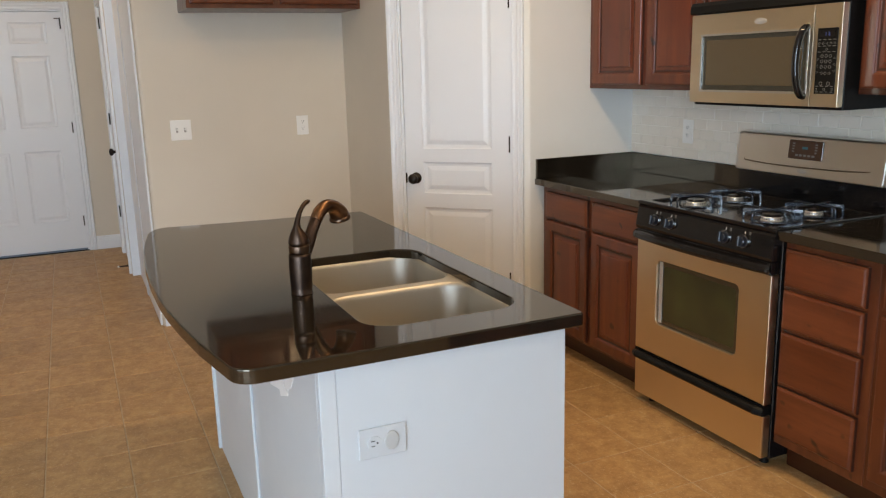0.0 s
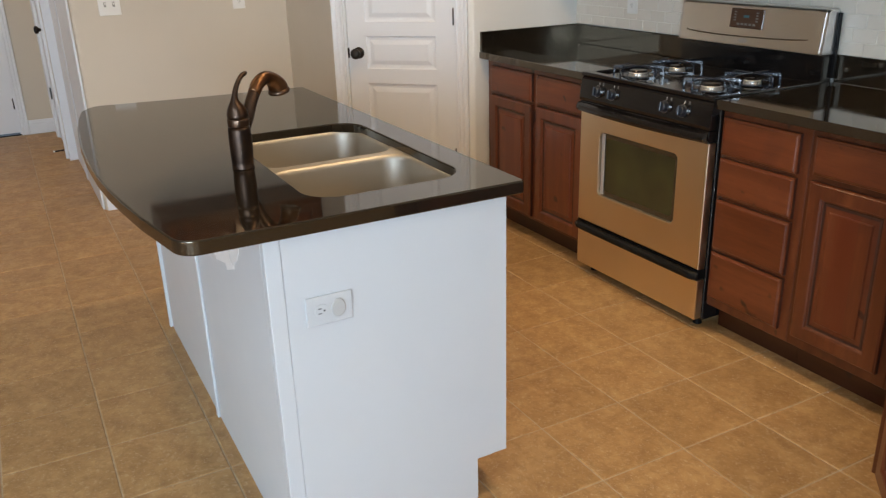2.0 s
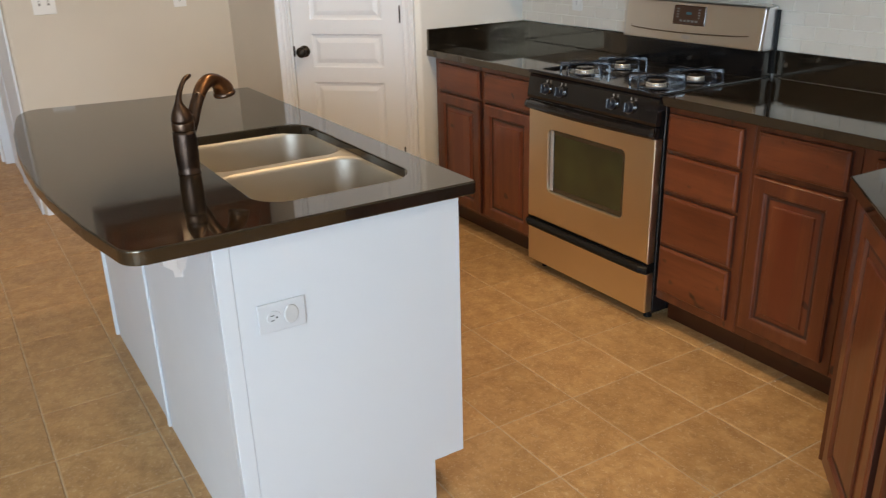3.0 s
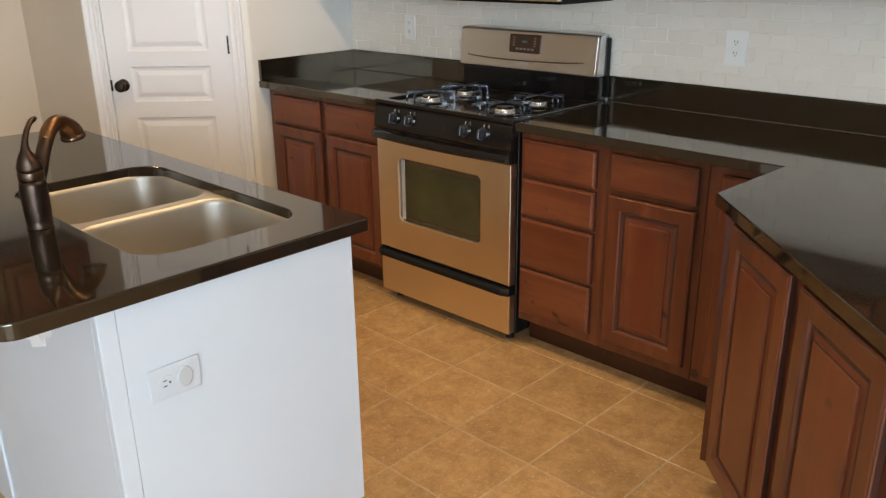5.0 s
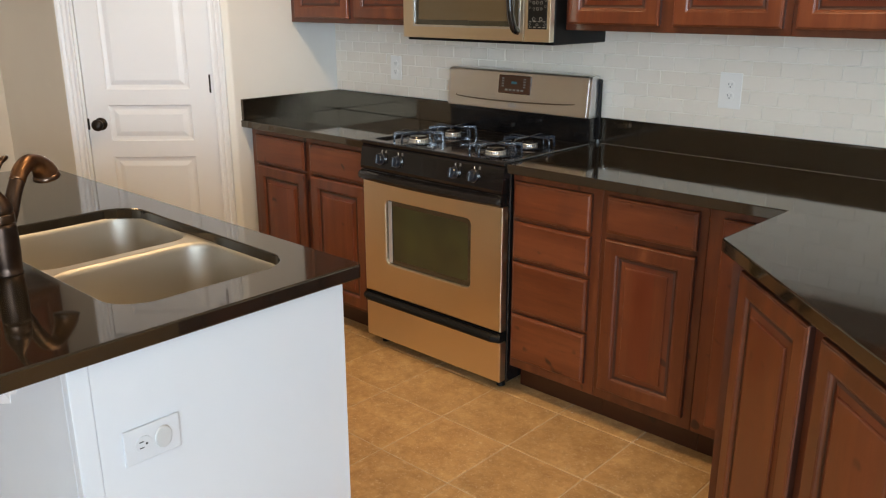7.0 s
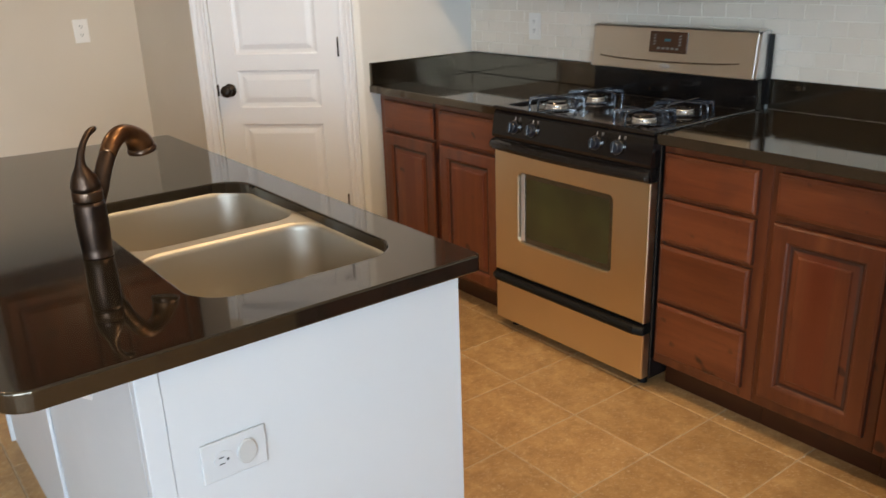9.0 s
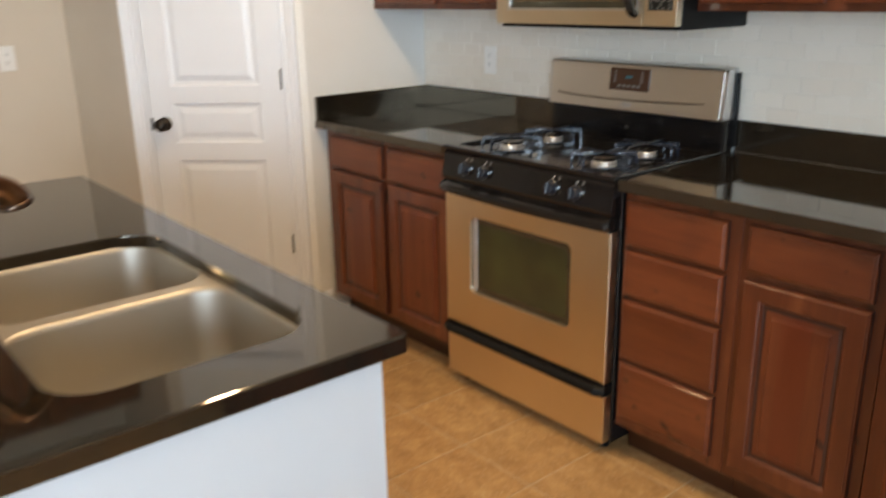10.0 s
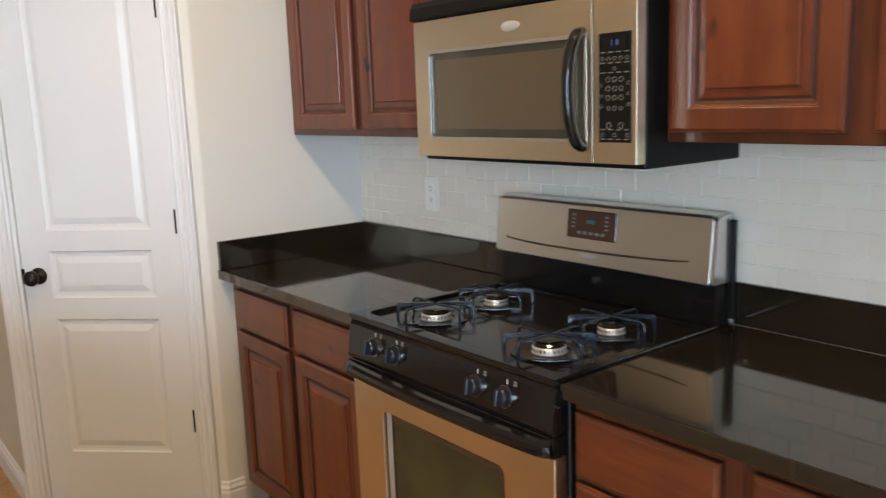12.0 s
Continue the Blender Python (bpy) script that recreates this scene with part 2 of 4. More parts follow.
def prism(points, z0, z1, bm=None, bevel=0.0, seg=3):
    """An upright prism over a plan outline (counter-clockwise); bevel rounds the rim of both faces."""
    own = bmesh.new()
    vs = [own.verts.new((x, y, z0)) for x, y in points]
    f = own.faces.new(vs)
    up = bmesh.ops.extrude_face_region(own, geom=[f])["geom"]
    top = [v for v in up if isinstance(v, bmesh.types.BMVert)]
    bmesh.ops.translate(own, verts=top, vec=(0, 0, z1 - z0))
    bmesh.ops.recalc_face_normals(own, faces=own.faces[:])
    if bevel:
        rim = [e for e in own.edges if abs(e.verts[0].co.z - e.verts[1].co.z) < 1e-6]
        bmesh.ops.bevel(own, geom=rim, offset=bevel, segments=seg, profile=0.5, affect="EDGES")
    return join(bm, own)


def cyl(r0, r1, z0, z1, n=20, m=None, bm=None, bevel=0.0):
    own = bmesh.new()
    bmesh.ops.create_cone(own, cap_ends=True, segments=n, radius1=r0, radius2=r1, depth=z1 - z0, matrix=Matrix.Translation((0, 0, (z0 + z1) / 2)))
    if bevel:
        rim = [e for e in own.edges if abs(e.verts[0].co.z - e.verts[1].co.z) < 1e-6]
        bmesh.ops.bevel(own, geom=rim, offset=bevel, segments=2, profile=0.5, affect="EDGES")
    return join(bm, own, m)


def lathe(profile, n=28, m=None, bm=None, caps=True):
    """A turned shape from (radius, height) pairs."""
    own = bmesh.new()
    rings = []
    for r, z in profile:
        rings.append([own.verts.new((r * math.cos(2 * math.pi * i / n), r * math.sin(2 * math.pi * i / n), z)) for i in range(n)])
    for a, b in zip(rings, rings[1:]):
        for i in range(n):
            own.faces.new((a[i], a[(i + 1) % n], b[(i + 1) % n], b[i]))
    if caps:
        own.faces.new(rings[0][::-1])
        own.faces.new(rings[-1])
    else:
        for i in range(n):
            own.faces.new((rings[-1][i], rings[-1][(i + 1) % n], rings[0][(i + 1) % n], rings[0][i]))
    bmesh.ops.recalc_face_normals(own, faces=own.faces[:])
    return join(bm, own, m)


def tube(points, radii, n=14, bm=None, flat=1.0):
    """A round bar through points with a radius at each; flat squeezes it across."""
    own = bmesh.new()
    pts = [Vector(p) for p in points]
    rings, side = [], None
    for i, p in enumerate(pts):
        d = (pts[min(i + 1, len(pts) - 1)] - pts[max(i - 1, 0)]).normalized()
        if side is None:
            side = d.orthogonal().normalized()
        side = (side - d * side.dot(d)).normalized()
        up = d.cross(side)
        rings.append([own.verts.new(p + radii[i] * (math.cos(2 * math.pi * k / n) * side + flat * math.sin(2 * math.pi * k / n) * up)) for k in range(n)])
    for a, b in zip(rings, rings[1:]):
        for i in range(n):
            own.faces.new((a[i], a[(i + 1) % n], b[(i + 1) % n], b[i]))
    own.faces.new(rings[0][::-1])
    own.faces.new(rings[-1])
    return join(bm, own)


def smooth_path(pts, n=6):
    """Catmull-Rom points through pts."""
    P = [Vector(p) for p in pts]
    P = [2 * P[0] - P[1], *P, 2 * P[-1] - P[-2]]
    out = []
    for i in range(1, len(P) - 2):
        for k in range(n):
            t = k / n
            a, b, c, d = P[i - 1], P[i], P[i + 1], P[i + 2]
            out.append(0.5 * ((2 * b) + (c - a) * t + (2 * a - 5 * b + 4 * c - d) * t * t + (3 * b - a - 3 * c + d) * t ** 3))
    return out + [P[-2]]


def rect_loft(w, h, steps, back=0.0, cap=True, close=True):
    """A slab of width w (x) and height h (z) whose front faces -y; steps are (inset, y) from the rim inward."""
    bm = bmesh.new()
    loops = []
    for ins, y in ([(0.0, back)] if close else []) + list(steps):
        loops.append([bm.verts.new(c) for c in ((ins, y, ins), (w - ins, y, ins), (w - ins, y, h - ins), (ins, y, h - ins))])
    for a, b in zip(loops, loops[1:]):
        for i in range(4):
            bm.faces.new((a[i], a[(i + 1) % 4], b[(i + 1) % 4], b[i]))
    if close:
        bm.faces.new(loops[0][::-1])
    if cap:
        bm.faces.new(loops[-1])
    bmesh.ops.recalc_face_normals(bm, faces=bm.faces[:])
    return bm


def round_corners(pts, radii, n=6):
    """Plan outline with its corners rounded."""
    out = []
    for i, p in enumerate(pts):
        r = radii[i]
        if not r:
            out.append(p)
            continue
        p0, p1, p2 = Vector(pts[i - 1]), Vector(p), Vector(pts[(i + 1) % len(pts)])
        a, b = (p0 - p1).normalized(), (p2 - p1).normalized()
        half = a.angle(b) / 2
        t = r / math.tan(half)
        c = p1 + (a + b).normalized() * (r / math.sin(half))
        s, e = p1 + a * t - c, p1 + b * t - c
        for k in range(n + 1):
            v = s.lerp(e, k / n).normalized() * r + c
            out.append((v.x, v.y))
    return out


# ---- large structure ----
CEIL = 2.74
X0, X1, Y0 = -4.0, 6.0, -6.5          # outer limits of the big room
ALC_X, ALC_Y, HALL_Y = -1.335, -1.225, -2.458
HALL_F = -2.528          # the hall wall steps forward past the opening
DIAG = Matrix.Translation((0, -0.66, 0)) @ Matrix.Rotation(radians(45), 4, "Z")   # -x runs along the slanted wall, -y faces the kitchen

box_floor = box(X0 - 0.3, X1 + 0.3, Y0 - 0.3, 0.3, -0.12, -0.0025)
tagged(part("floor", box_floor, M_GROUT), "sand-coloured grouted ceramic tile floor of the kitchen and hall", "floor", kind="structure")
tagged(part("ceiling", box(X0 - 0.3, X1 + 0.3, Y0 - 0.3, 0.3, CEIL, CEIL + 0.1), M_CEIL), "plain painted ceiling", "ceiling", kind="structure")


def structure(name, bm, mat, label, category, m=None):
    return tagged(part(name, bm, mat, m=m), label, category, kind="structure")


structure("wall_north", box(0, X1 + 0.15, 0, 0.15, 0, CEIL), M_WALL_LIT, "painted wall behind the range in the lighter lit tone", "wall")
# west kitchen wall, slanted pantry wall and side of the fridge alcove, with rounded corners
S_R, S_L, S_E = 0.094, 0.727, 0.799   # door opening from, to, and the end of the slanted wall


def on_diag(s, depth=0.0):
    v = DIAG @ Vector((-s, depth, 0))
    return (v.x, v.y)


pantry = prism(round_corners([(0, 0.15), (-0.11, 0.15), (-0.11, -0.61), on_diag(S_R, 0.11), on_diag(S_R), (0, -0.66)], [0, 0, 0, 0, 0, 0.022]), 0, CEIL)
side = prism(round_corners([on_diag(S_L), on_diag(S_L, 0.11), (-0.585, -1.115), (ALC_X - 0.11, -1.115), (ALC_X - 0.11, ALC_Y), (on_diag(S_E)[0], ALC_Y)], [0, 0, 0, 0, 0, 0.022]), 0, CEIL)
bmesh.ops.recalc_face_normals(side, faces=side.faces[:])
# The alcove side takes the darker tone to stand for its shade.
structure("wall_alcove_side", side, M_WALL, "warm grey painted side wall of the fridge alcove", "wall")
prism([on_diag(S_R), on_diag(S_R, 0.11), on_diag(S_L, 0.11), on_diag(S_L)], 2.06, CEIL, pantry)
bmesh.ops.recalc_face_normals(pantry, faces=pantry.faces[:])
structure("wall_pantry", pantry, M_WALL_LIT, "painted wall in lit tone, slanted pantry side and rounded corners", "wall")
# alcove back wall turning into the hall wall
ha, hb = -2.93, -3.70                 # hall door opening
prt = prism(round_corners([(ALC_X, ALC_Y), (ALC_X - 0.11, ALC_Y), (ALC_X - 0.11, HALL_Y + 0.11), (-2.80, HALL_Y + 0.11), (-2.80, HALL_Y), (ALC_X, HALL_Y)], [0, 0, 0, 0, 0, 0.022]), 0, CEIL)
box(X0, hb, HALL_F, HALL_F + 0.11, 0, CEIL, bm=prt)
box(hb, ha, HALL_F, HALL_F + 0.11, 2.06, CEIL, bm=prt)
box(ha, -2.801, HALL_F, HALL_Y + 0.11, 0, CEIL, bm=prt)
bmesh.ops.recalc_face_normals(prt, faces=prt.faces[:])
structure("wall_alcove", prt, M_WALL, "warm grey painted wall of the fridge alcove and hall", "wall")
# hall end wall with its door opening
ea, eb = -2.80, -3.735
prt = box(X0 - 0.12, X0, ea, HALL_F + 0.11, 0, CEIL)
box(X0 - 0.12, X0, Y0 - 0.15, eb, 0, CEIL, bm=prt)
box(X0 - 0.12, X0, eb, ea, 2.06, CEIL, bm=prt)
structure("wall_west", prt, M_WALL, "warm grey painted end wall of the hall", "wall")
# unseen south and east walls with daylight openings; the south one is added
prt = box(X0, 3.1, Y0 - 0.15, Y0, 0, CEIL)
box(5.3, X1 + 0.15, Y0 - 0.15, Y0, 0, CEIL, bm=prt)
box(3.1, 5.3, Y0 - 0.15, Y0, 2.25, CEIL, bm=prt)
box(3.1, 5.3, Y0 - 0.15, Y0, 0, 0.35, bm=prt)
structure("wall_south", prt, M_WALL, "plain unseen warm grey painted wall with a window opening", "wall")
prt = box(X1, X1 + 0.15, -4.0, 0, 0, CEIL)
box(X1, X1 + 0.15, Y0, -6.2, 0, CEIL, bm=prt)
box(X1, X1 + 0.15, -6.2, -4.0, 2.4, CEIL, bm=prt)
box(X1, X1 + 0.15, -6.2, -4.0, 0, 0.5, bm=prt)
structure("wall_east", prt, M_WALL, "plain unseen warm grey painted wall with a window opening", "wall")
for nm, m, w, z0, h in (("window_1", pose(X1 + 0.06, -6.2, 0.5, 0, 0, 90), 2.2, 0.5, 1.9), ("window_2", pose(3.1, Y0 - 0.06, 0.35), 2.2, 0.35, 1.9)):
    fr = box(0, 0.05, -0.03, 0.03, 0, h)
    for b in ((w - 0.05, w, 0, h), (w / 2 - 0.03, w / 2 + 0.03, 0, h), (0, w, 0, 0.05), (0, w, h - 0.05, h)):
        box(b[0], b[1], -0.031, 0.031, b[2], b[3], bm=fr)
    win = structure(nm, fr, M_TRIM, "unseen white framed window that lets the daylight in", "window", m)
    pane = part("pane", box(0.04, w - 0.04, -0.003, 0.003, 0.04, h - 0.04), M_PANE, win, "clear glass pane")
    pane.visible_shadow = False
structure("ground", box(-40, 60, -60, 40, -0.4, -0.2), M_GROUT, "pale ground outside the windows", "ground")


def moulding(pts, length, m, bm=None):
    """A straight moulding: profile (across x, out -y) drawn up z."""
    own = bmesh.new()
    a = [own.verts.new((x, y, 0)) for x, y in pts]
    b = [own.verts.new((x, y, length)) for x, y in pts]
    n = len(pts)
    for i in range(n):
        own.faces.new((a[i], a[(i + 1) % n], b[(i + 1) % n], b[i]))
    own.faces.new(a[::-1])
    own.faces.new(b)
    bmesh.ops.recalc_face_normals(own, faces=own.faces[:])
    return join(bm, own, m)


CASING = [(0, 0), (0, -0.013), (0.006, -0.016), (0.012, -0.0145), (0.017, -0.0105), (0.028, -0.0115), (0.034, -0.016), (0.040, -0.0125), (0.050, -0.015), (0.056, -0.020), (0.062, -0.019), (0.064, 0)]
BASEB = [(0, 0), (0, -0.014), (0.075, -0.014), (0.082, -0.011), (0.092, -0.012), (0.102, -0.006), (0.112, -0.005), (0.118, 0)]


def casing(name, m, w, h, label):
    """Casing round an opening w wide; local x runs along the wall and -y faces the room."""
    bm = moulding(CASING, h + 0.064, Matrix.Translation((w, 0, 0)))
    moulding([(-x, y) for x, y in CASING], h + 0.064, Matrix.Identity(4), bm)
    moulding(CASING, w, Matrix.Translation((0, 0.0, h)) @ Matrix.Rotation(radians(90), 4, "Y") @ Matrix.Rotation(radians(0), 4, "Z") @ Matrix.Scale(-1, 4, (1, 0, 0)), bm)
    bmesh.ops.recalc_face_normals(bm, faces=bm.faces[:])
    # jamb lining
    box(-0.0, 0.012, 0.0, 0.11, 0, h, bm=bm)
    box(w - 0.012, w, 0.0, 0.11, 0, h, bm=bm)
    box(0.012, w - 0.012, 0.0, 0.11, h - 0.012, h, bm=bm)
    return structure(name, bm, M_TRIM, label, "door casing", m)


def baseboard(m, length):
    bm = moulding(BASEB, length, Matrix.Rotation(radians(90), 4, "Y") @ Matrix.Scale(-1, 4, (1, 0, 0)))
    bmesh.ops.recalc_face_normals(bm, faces=bm.faces[:])
    return structure("baseboard", bm, M_TRIM, "white moulded baseboard along the wall", "baseboard", m)


def panel_door(w, h, panels, parent):
    """A moulded door leaf: flat slab with sunk frames and raised fields."""
    t = 0.035
    xs = sorted({0.0, w, *[p[0] for p in panels], *[p[1] for p in panels]})
    zs = sorted({0.0, h, *[p[2] for p in panels], *[p[3] for p in panels]})
    bm = bmesh.new()
    V = {}

    def vert(x, y, z):
        return V.setdefault((round(x, 5), round(y, 5), round(z, 5)), bm.verts.new((x, y, z)) if (round(x, 5), round(y, 5), round(z, 5)) not in V else None)

    for x0, x1 in zip(xs, xs[1:]):
        for z0, z1 in zip(zs, zs[1:]):
            if not any(p[0] <= x0 and x1 <= p[1] and p[2] <= z0 and z1 <= p[3] for p in panels):
                bm.faces.new([vert(x, 0.0, z) for x, z in ((x0, z0), (x1, z0), (x1, z1), (x0, z1))])
    rim = [vert(x, 0.0, z) for x, z in ((0, 0), (w, 0), (w, h), (0, h))]
    back = [bm.verts.new((x, t, z)) for x, z in ((0, 0), (w, 0), (w, h), (0, h))]
    for i in range(4):
        bm.faces.new((rim[i], rim[(i + 1) % 4], back[(i + 1) % 4], back[i]))
    bm.faces.new(back[::-1])
    leaf = part("leaf", bm, M_TRIM, parent)
    for p in panels:
        fb = rect_loft(p[1] - p[0], p[3] - p[2], [(0.0, 0.0), (0.004, 0.005), (0.012, 0.0075), (0.022, 0.0085), (0.040, 0.003), (0.046, 0.0015)], close=False)
        part("door_panel", fb, M_TRIM, leaf, m=Matrix.Translation((p[0], 0, p[2])))
    return leaf


def hinge(parent, m, pin_stop=False):
    bm = cyl(0.0055, 0.0055, 0, 0.09, 10)
    cyl(0.0045, 0.002, 0.09, 0.097, 10, bm=bm)
    box(-0.012, 0.012, -0.001, 0.002, 0.002, 0.088, bm=bm)
    h = part("hinge", bm, M_HINGE, parent, "dark bronze butt hinge", m)
    if pin_stop:
        sb = tube([(0, -0.004, 0.088), (-0.02, -0.014, 0.086), (-0.045, -0.008, 0.084)], [0.003] * 3, 8)
        cyl(0.006, 0.006, 0, 0.008, 10, Matrix.Translation((-0.045, -0.004, 0.084)) @ Matrix.Rotation(radians(90), 4, "X"), sb)
        part("door_stop", sb, M_HINGE, h, "small hinge-pin door stop")
    return h


def knob(parent, m, mat=None):
    bm = lathe([(0.0, 0.0), (0.031, 0.0), (0.031, 0.004), (0.026, 0.008), (0.012, 0.012), (0.0105, 0.028), (0.016, 0.036), (0.026, 0.042), (0.0285, 0.052), (0.026, 0.060), (0.017, 0.067), (0.0, 0.068)], 24, Matrix.Rotation(radians(90), 4, "X"))
    return part("knob", bm, mat or M_HINGE, parent, "dark oil-rubbed bronze door knob", m, smooth=True)


# pantry door
W = S_L - S_R
casing("trim", DIAG @ Matrix.Translation((-S_L, 0, 0)), W, 2.045, "white moulded casing round the pantry door")
door = tagged(thing("door_1", "closed white three-panel pantry door with dark knob", "door", DIAG @ Matrix.Translation((-S_L + 0.014, 0.012, 0.014))), kind="structure")
dw = W - 0.028
panel_door(dw, 2.015, [(0.104, dw - 0.104, 0.208, 0.724), (0.104, dw - 0.104, 0.804, 0.978), (0.104, dw - 0.104, 1.052, 1.90)], door)
knob(door, Matrix.Translation((0.060, 0, 0.888)))
part("latch", box(-0.006, 0.006, -0.008, 0.002, 0.860, 0.915, 0.002), M_HINGE, door, "dark latch strike at the door edge")
for z in (0.291, 1.034, 1.772):
    hinge(door, Matrix.Translation((dw + 0.004, -0.006, z)), z > 1.7)
# A black sheet stands for the unlit floor behind the closed door.
structure("pantry_floor", box(-1.2, -0.1, -1.1, -0.0, -0.002, 0.0), M_SLOT, "black sheet standing for the dark of the closed pantry", "floor")

# Flat white boards laid over the hall wall beside the closet door.
structure("trim", box(-2.786, ALC_X - 0.025, HALL_Y - 0.012, HALL_Y - 0.0005, 0.0, 2.12, 0.002), M_TRIM, "wide flat white board along the hall wall", "trim")
structure("trim", box(-2.800, -2.787, HALL_F + 0.0, HALL_Y - 0.0005, 0.0, 2.12, 0.002), M_TRIM, "white painted return board in the hall", "trim")
structure("trim", box(-2.20, -2.13, HALL_Y - 0.019, HALL_Y - 0.0125, 0.0, 2.1, 0.003), M_TRIM, "upright white board", "trim")

# hall door seen along the wall, with its casing
casing("trim", Matrix.Translation((hb, HALL_F, 0)), ha - hb, 2.045, "white casing round the hall closet door")
door = tagged(thing("door_2", "closed white panelled closet door in the hall", "door", Matrix.Translation((hb + 0.014, HALL_F + 0.006, 0.012))), kind="structure")
dw = ha - hb - 0.028
panel_door(dw, 2.015, [(0.1, dw - 0.1, 0.215, 0.735), (0.1, dw - 0.1, 0.815, 0.995), (0.1, dw - 0.1, 1.075, 1.90)], door)
knob(door, Matrix.Translation((dw - 0.062, 0, 0.92)))
for z in (0.31, 1.09, 1.86):
    hinge(door, Matrix.Translation((-0.002, -0.008, z)))
# hall end door, six panels
casing("trim", Matrix.Translation((X0, ea, 0)) @ Matrix.Rotation(radians(90), 4, "Z") @ Matrix.Translation((-(ea - eb), 0, 0)), ea - eb, 2.045, "white casing round the hall end door")
door = tagged(thing("door_3", "closed white six-panel door at the end of the hall", "door", Matrix.Translation((X0 - 0.02, eb + 0.012, 0.02)) @ Matrix.Rotation(radians(90), 4, "Z")), kind="structure")
dw = ea - eb - 0.024
px = (0.115, 0.40, dw - 0.40, dw - 0.115)
panel_door(dw, 2.01, [(a, b, c, d) for a, b in (px[:2], px[2:]) for c, d in ((0.255, 0.865), (1.065, 1.655), (1.755, 1.925))], door)
for z in (0.2, 1.01, 1.87):
    hinge(door, Matrix.Translation((dw + 0.002, -0.008, z)), z > 1.7)
structure("door_sill", box(X0 - 0.1, X0 + 0.004, eb, ea, 0.0, 0.008, 0.002), M_HINGE, "dark metal threshold under the hall end door", "threshold")

# baseboards
baseboard(pose(X0, -2.735, 0, 0, 0, 90), 0.205)
baseboard(pose(ALC_X, HALL_Y + 0.014, 0, 0, 0, 90), ALC_Y - HALL_Y - 0.014)
baseboard(pose(ALC_X, ALC_Y, 0), on_diag(S_E)[0] - ALC_X)
baseboard(DIAG @ Matrix.Translation((-S_R + 0.066, 0, 0)), S_R - 0.066 + 0.010)
baseboard(pose(0, -0.666, 0, 0, 0, 90), 0.07)
baseboard(pose(X0, Y0, 0, 0, 0, 90), eb - 0.07 - Y0)

# spring door stop at the hall wall
st = thing("door_stop", "small dark spring door stop with a white tip", "door stop", pose(-2.90, HALL_F - 0.021, 0.06, 90, 0, 0))
part("spring", lathe([(0, 0), (0.011, 0), (0.011, 0.004), (0.006, 0.006), (0.0055, 0.065), (0, 0.066)], 12), M_HINGE, st)
part("tip", cyl(0.007, 0.007, 0.066, 0.078, 12), M_PLATE, st, "white rubber tip")

# ---- cabinets ----


def edged(ob):
    """Give the outer edges of a door or drawer their dark glaze and shade."""
    ob.data.materials.append(M_GLAZESHADE)
    for p in ob.data.polygons:
        if abs(p.normal.y) < 0.2 and p.area > 0.0005 and abs(p.center.y) < 0.012:
            p.material_index = 1
    return ob


def cab_door(w, h, parent, m, group=""):
    """A framed cabinet door with a raised field, front towards -y."""
    f = 0.058
    bm = rect_loft(w, h, [(0, -0.0125), (0.0015, -0.0165), (0.0045, -0.0172), (0.0065, -0.0195), (0.0085, -0.020), (f - 0.0105, -0.020), (f - 0.0085, -0.0188), (f - 0.0070, -0.0192), (f - 0.0045, -0.0175), (f - 0.0025, -0.0135), (f, -0.011)], cap=False)
    d = edged(part("door", bm, M_WOODV, parent, m=m))
    g = f - 0.001
    fw, fh = w - 2 * g, h - 2 * g
    part("groove", rect_loft(fw, fh, [(0, -0.0112), (0.006, -0.0098), (0.012, -0.0112)], cap=False, close=False), M_GLAZESHADE, d, "dark glaze and shade line in the groove", Matrix.Translation((g, 0, g)))
    part("raised_panel", rect_loft(fw - 0.02, fh - 0.02, [(0, -0.0105), (0.0185, -0.0128), (0.0190, -0.0160), (0.0205, -0.0182), (0.0230, -0.0190), (0.0260, -0.0190)], close=False), M_WOODP, d, m=Matrix.Translation((g + 0.01, 0, g + 0.01)))
    return d


def drawer(w, h, parent, m):
    bm = rect_loft(w, h, [(0, -0.012), (0.0020, -0.0155), (0.0060, -0.0165), (0.0095, -0.0193), (0.0125, -0.020)])
    return edged(part("drawer_front", bm, M_WOODH, parent, m=m))


def carcass(x0, x1, y0, z0, z1, parent, toe=0.0):
    """Cabinet body with its face frame; y0 is the face, depth runs back to y = -0.003."""
    bm = box(x0, x1, y0, -0.003, z0 + toe, z1, 0.0015)
    if toe:
        part("toe_kick", box(x0, x1, y0 + 0.075, -0.003, z0, z0 + toe - 0.001), M_TOE, parent, "stained toe kick board darkened for the shade under the cabinet")
    return part("body", bm, M_WOODD, parent)


FACE, TOP, TH = -0.590, 0.914, 0.034
ZB = TOP - TH
# left base cabinet
c = thing("base_cabinet", "red-brown wooden base cabinet, two drawers over two doors", "cabinet")
carcass(0.028, 0.886, FACE, 0, ZB - 0.001, c, 0.11)
for a, b in ((0.075, 0.450), (0.492, 0.866)):
    drawer(b - a, 0.136, c, pose(a, FACE, 0.716))
    cab_door(b - a, 0.575, c, pose(a, FACE, 0.128))
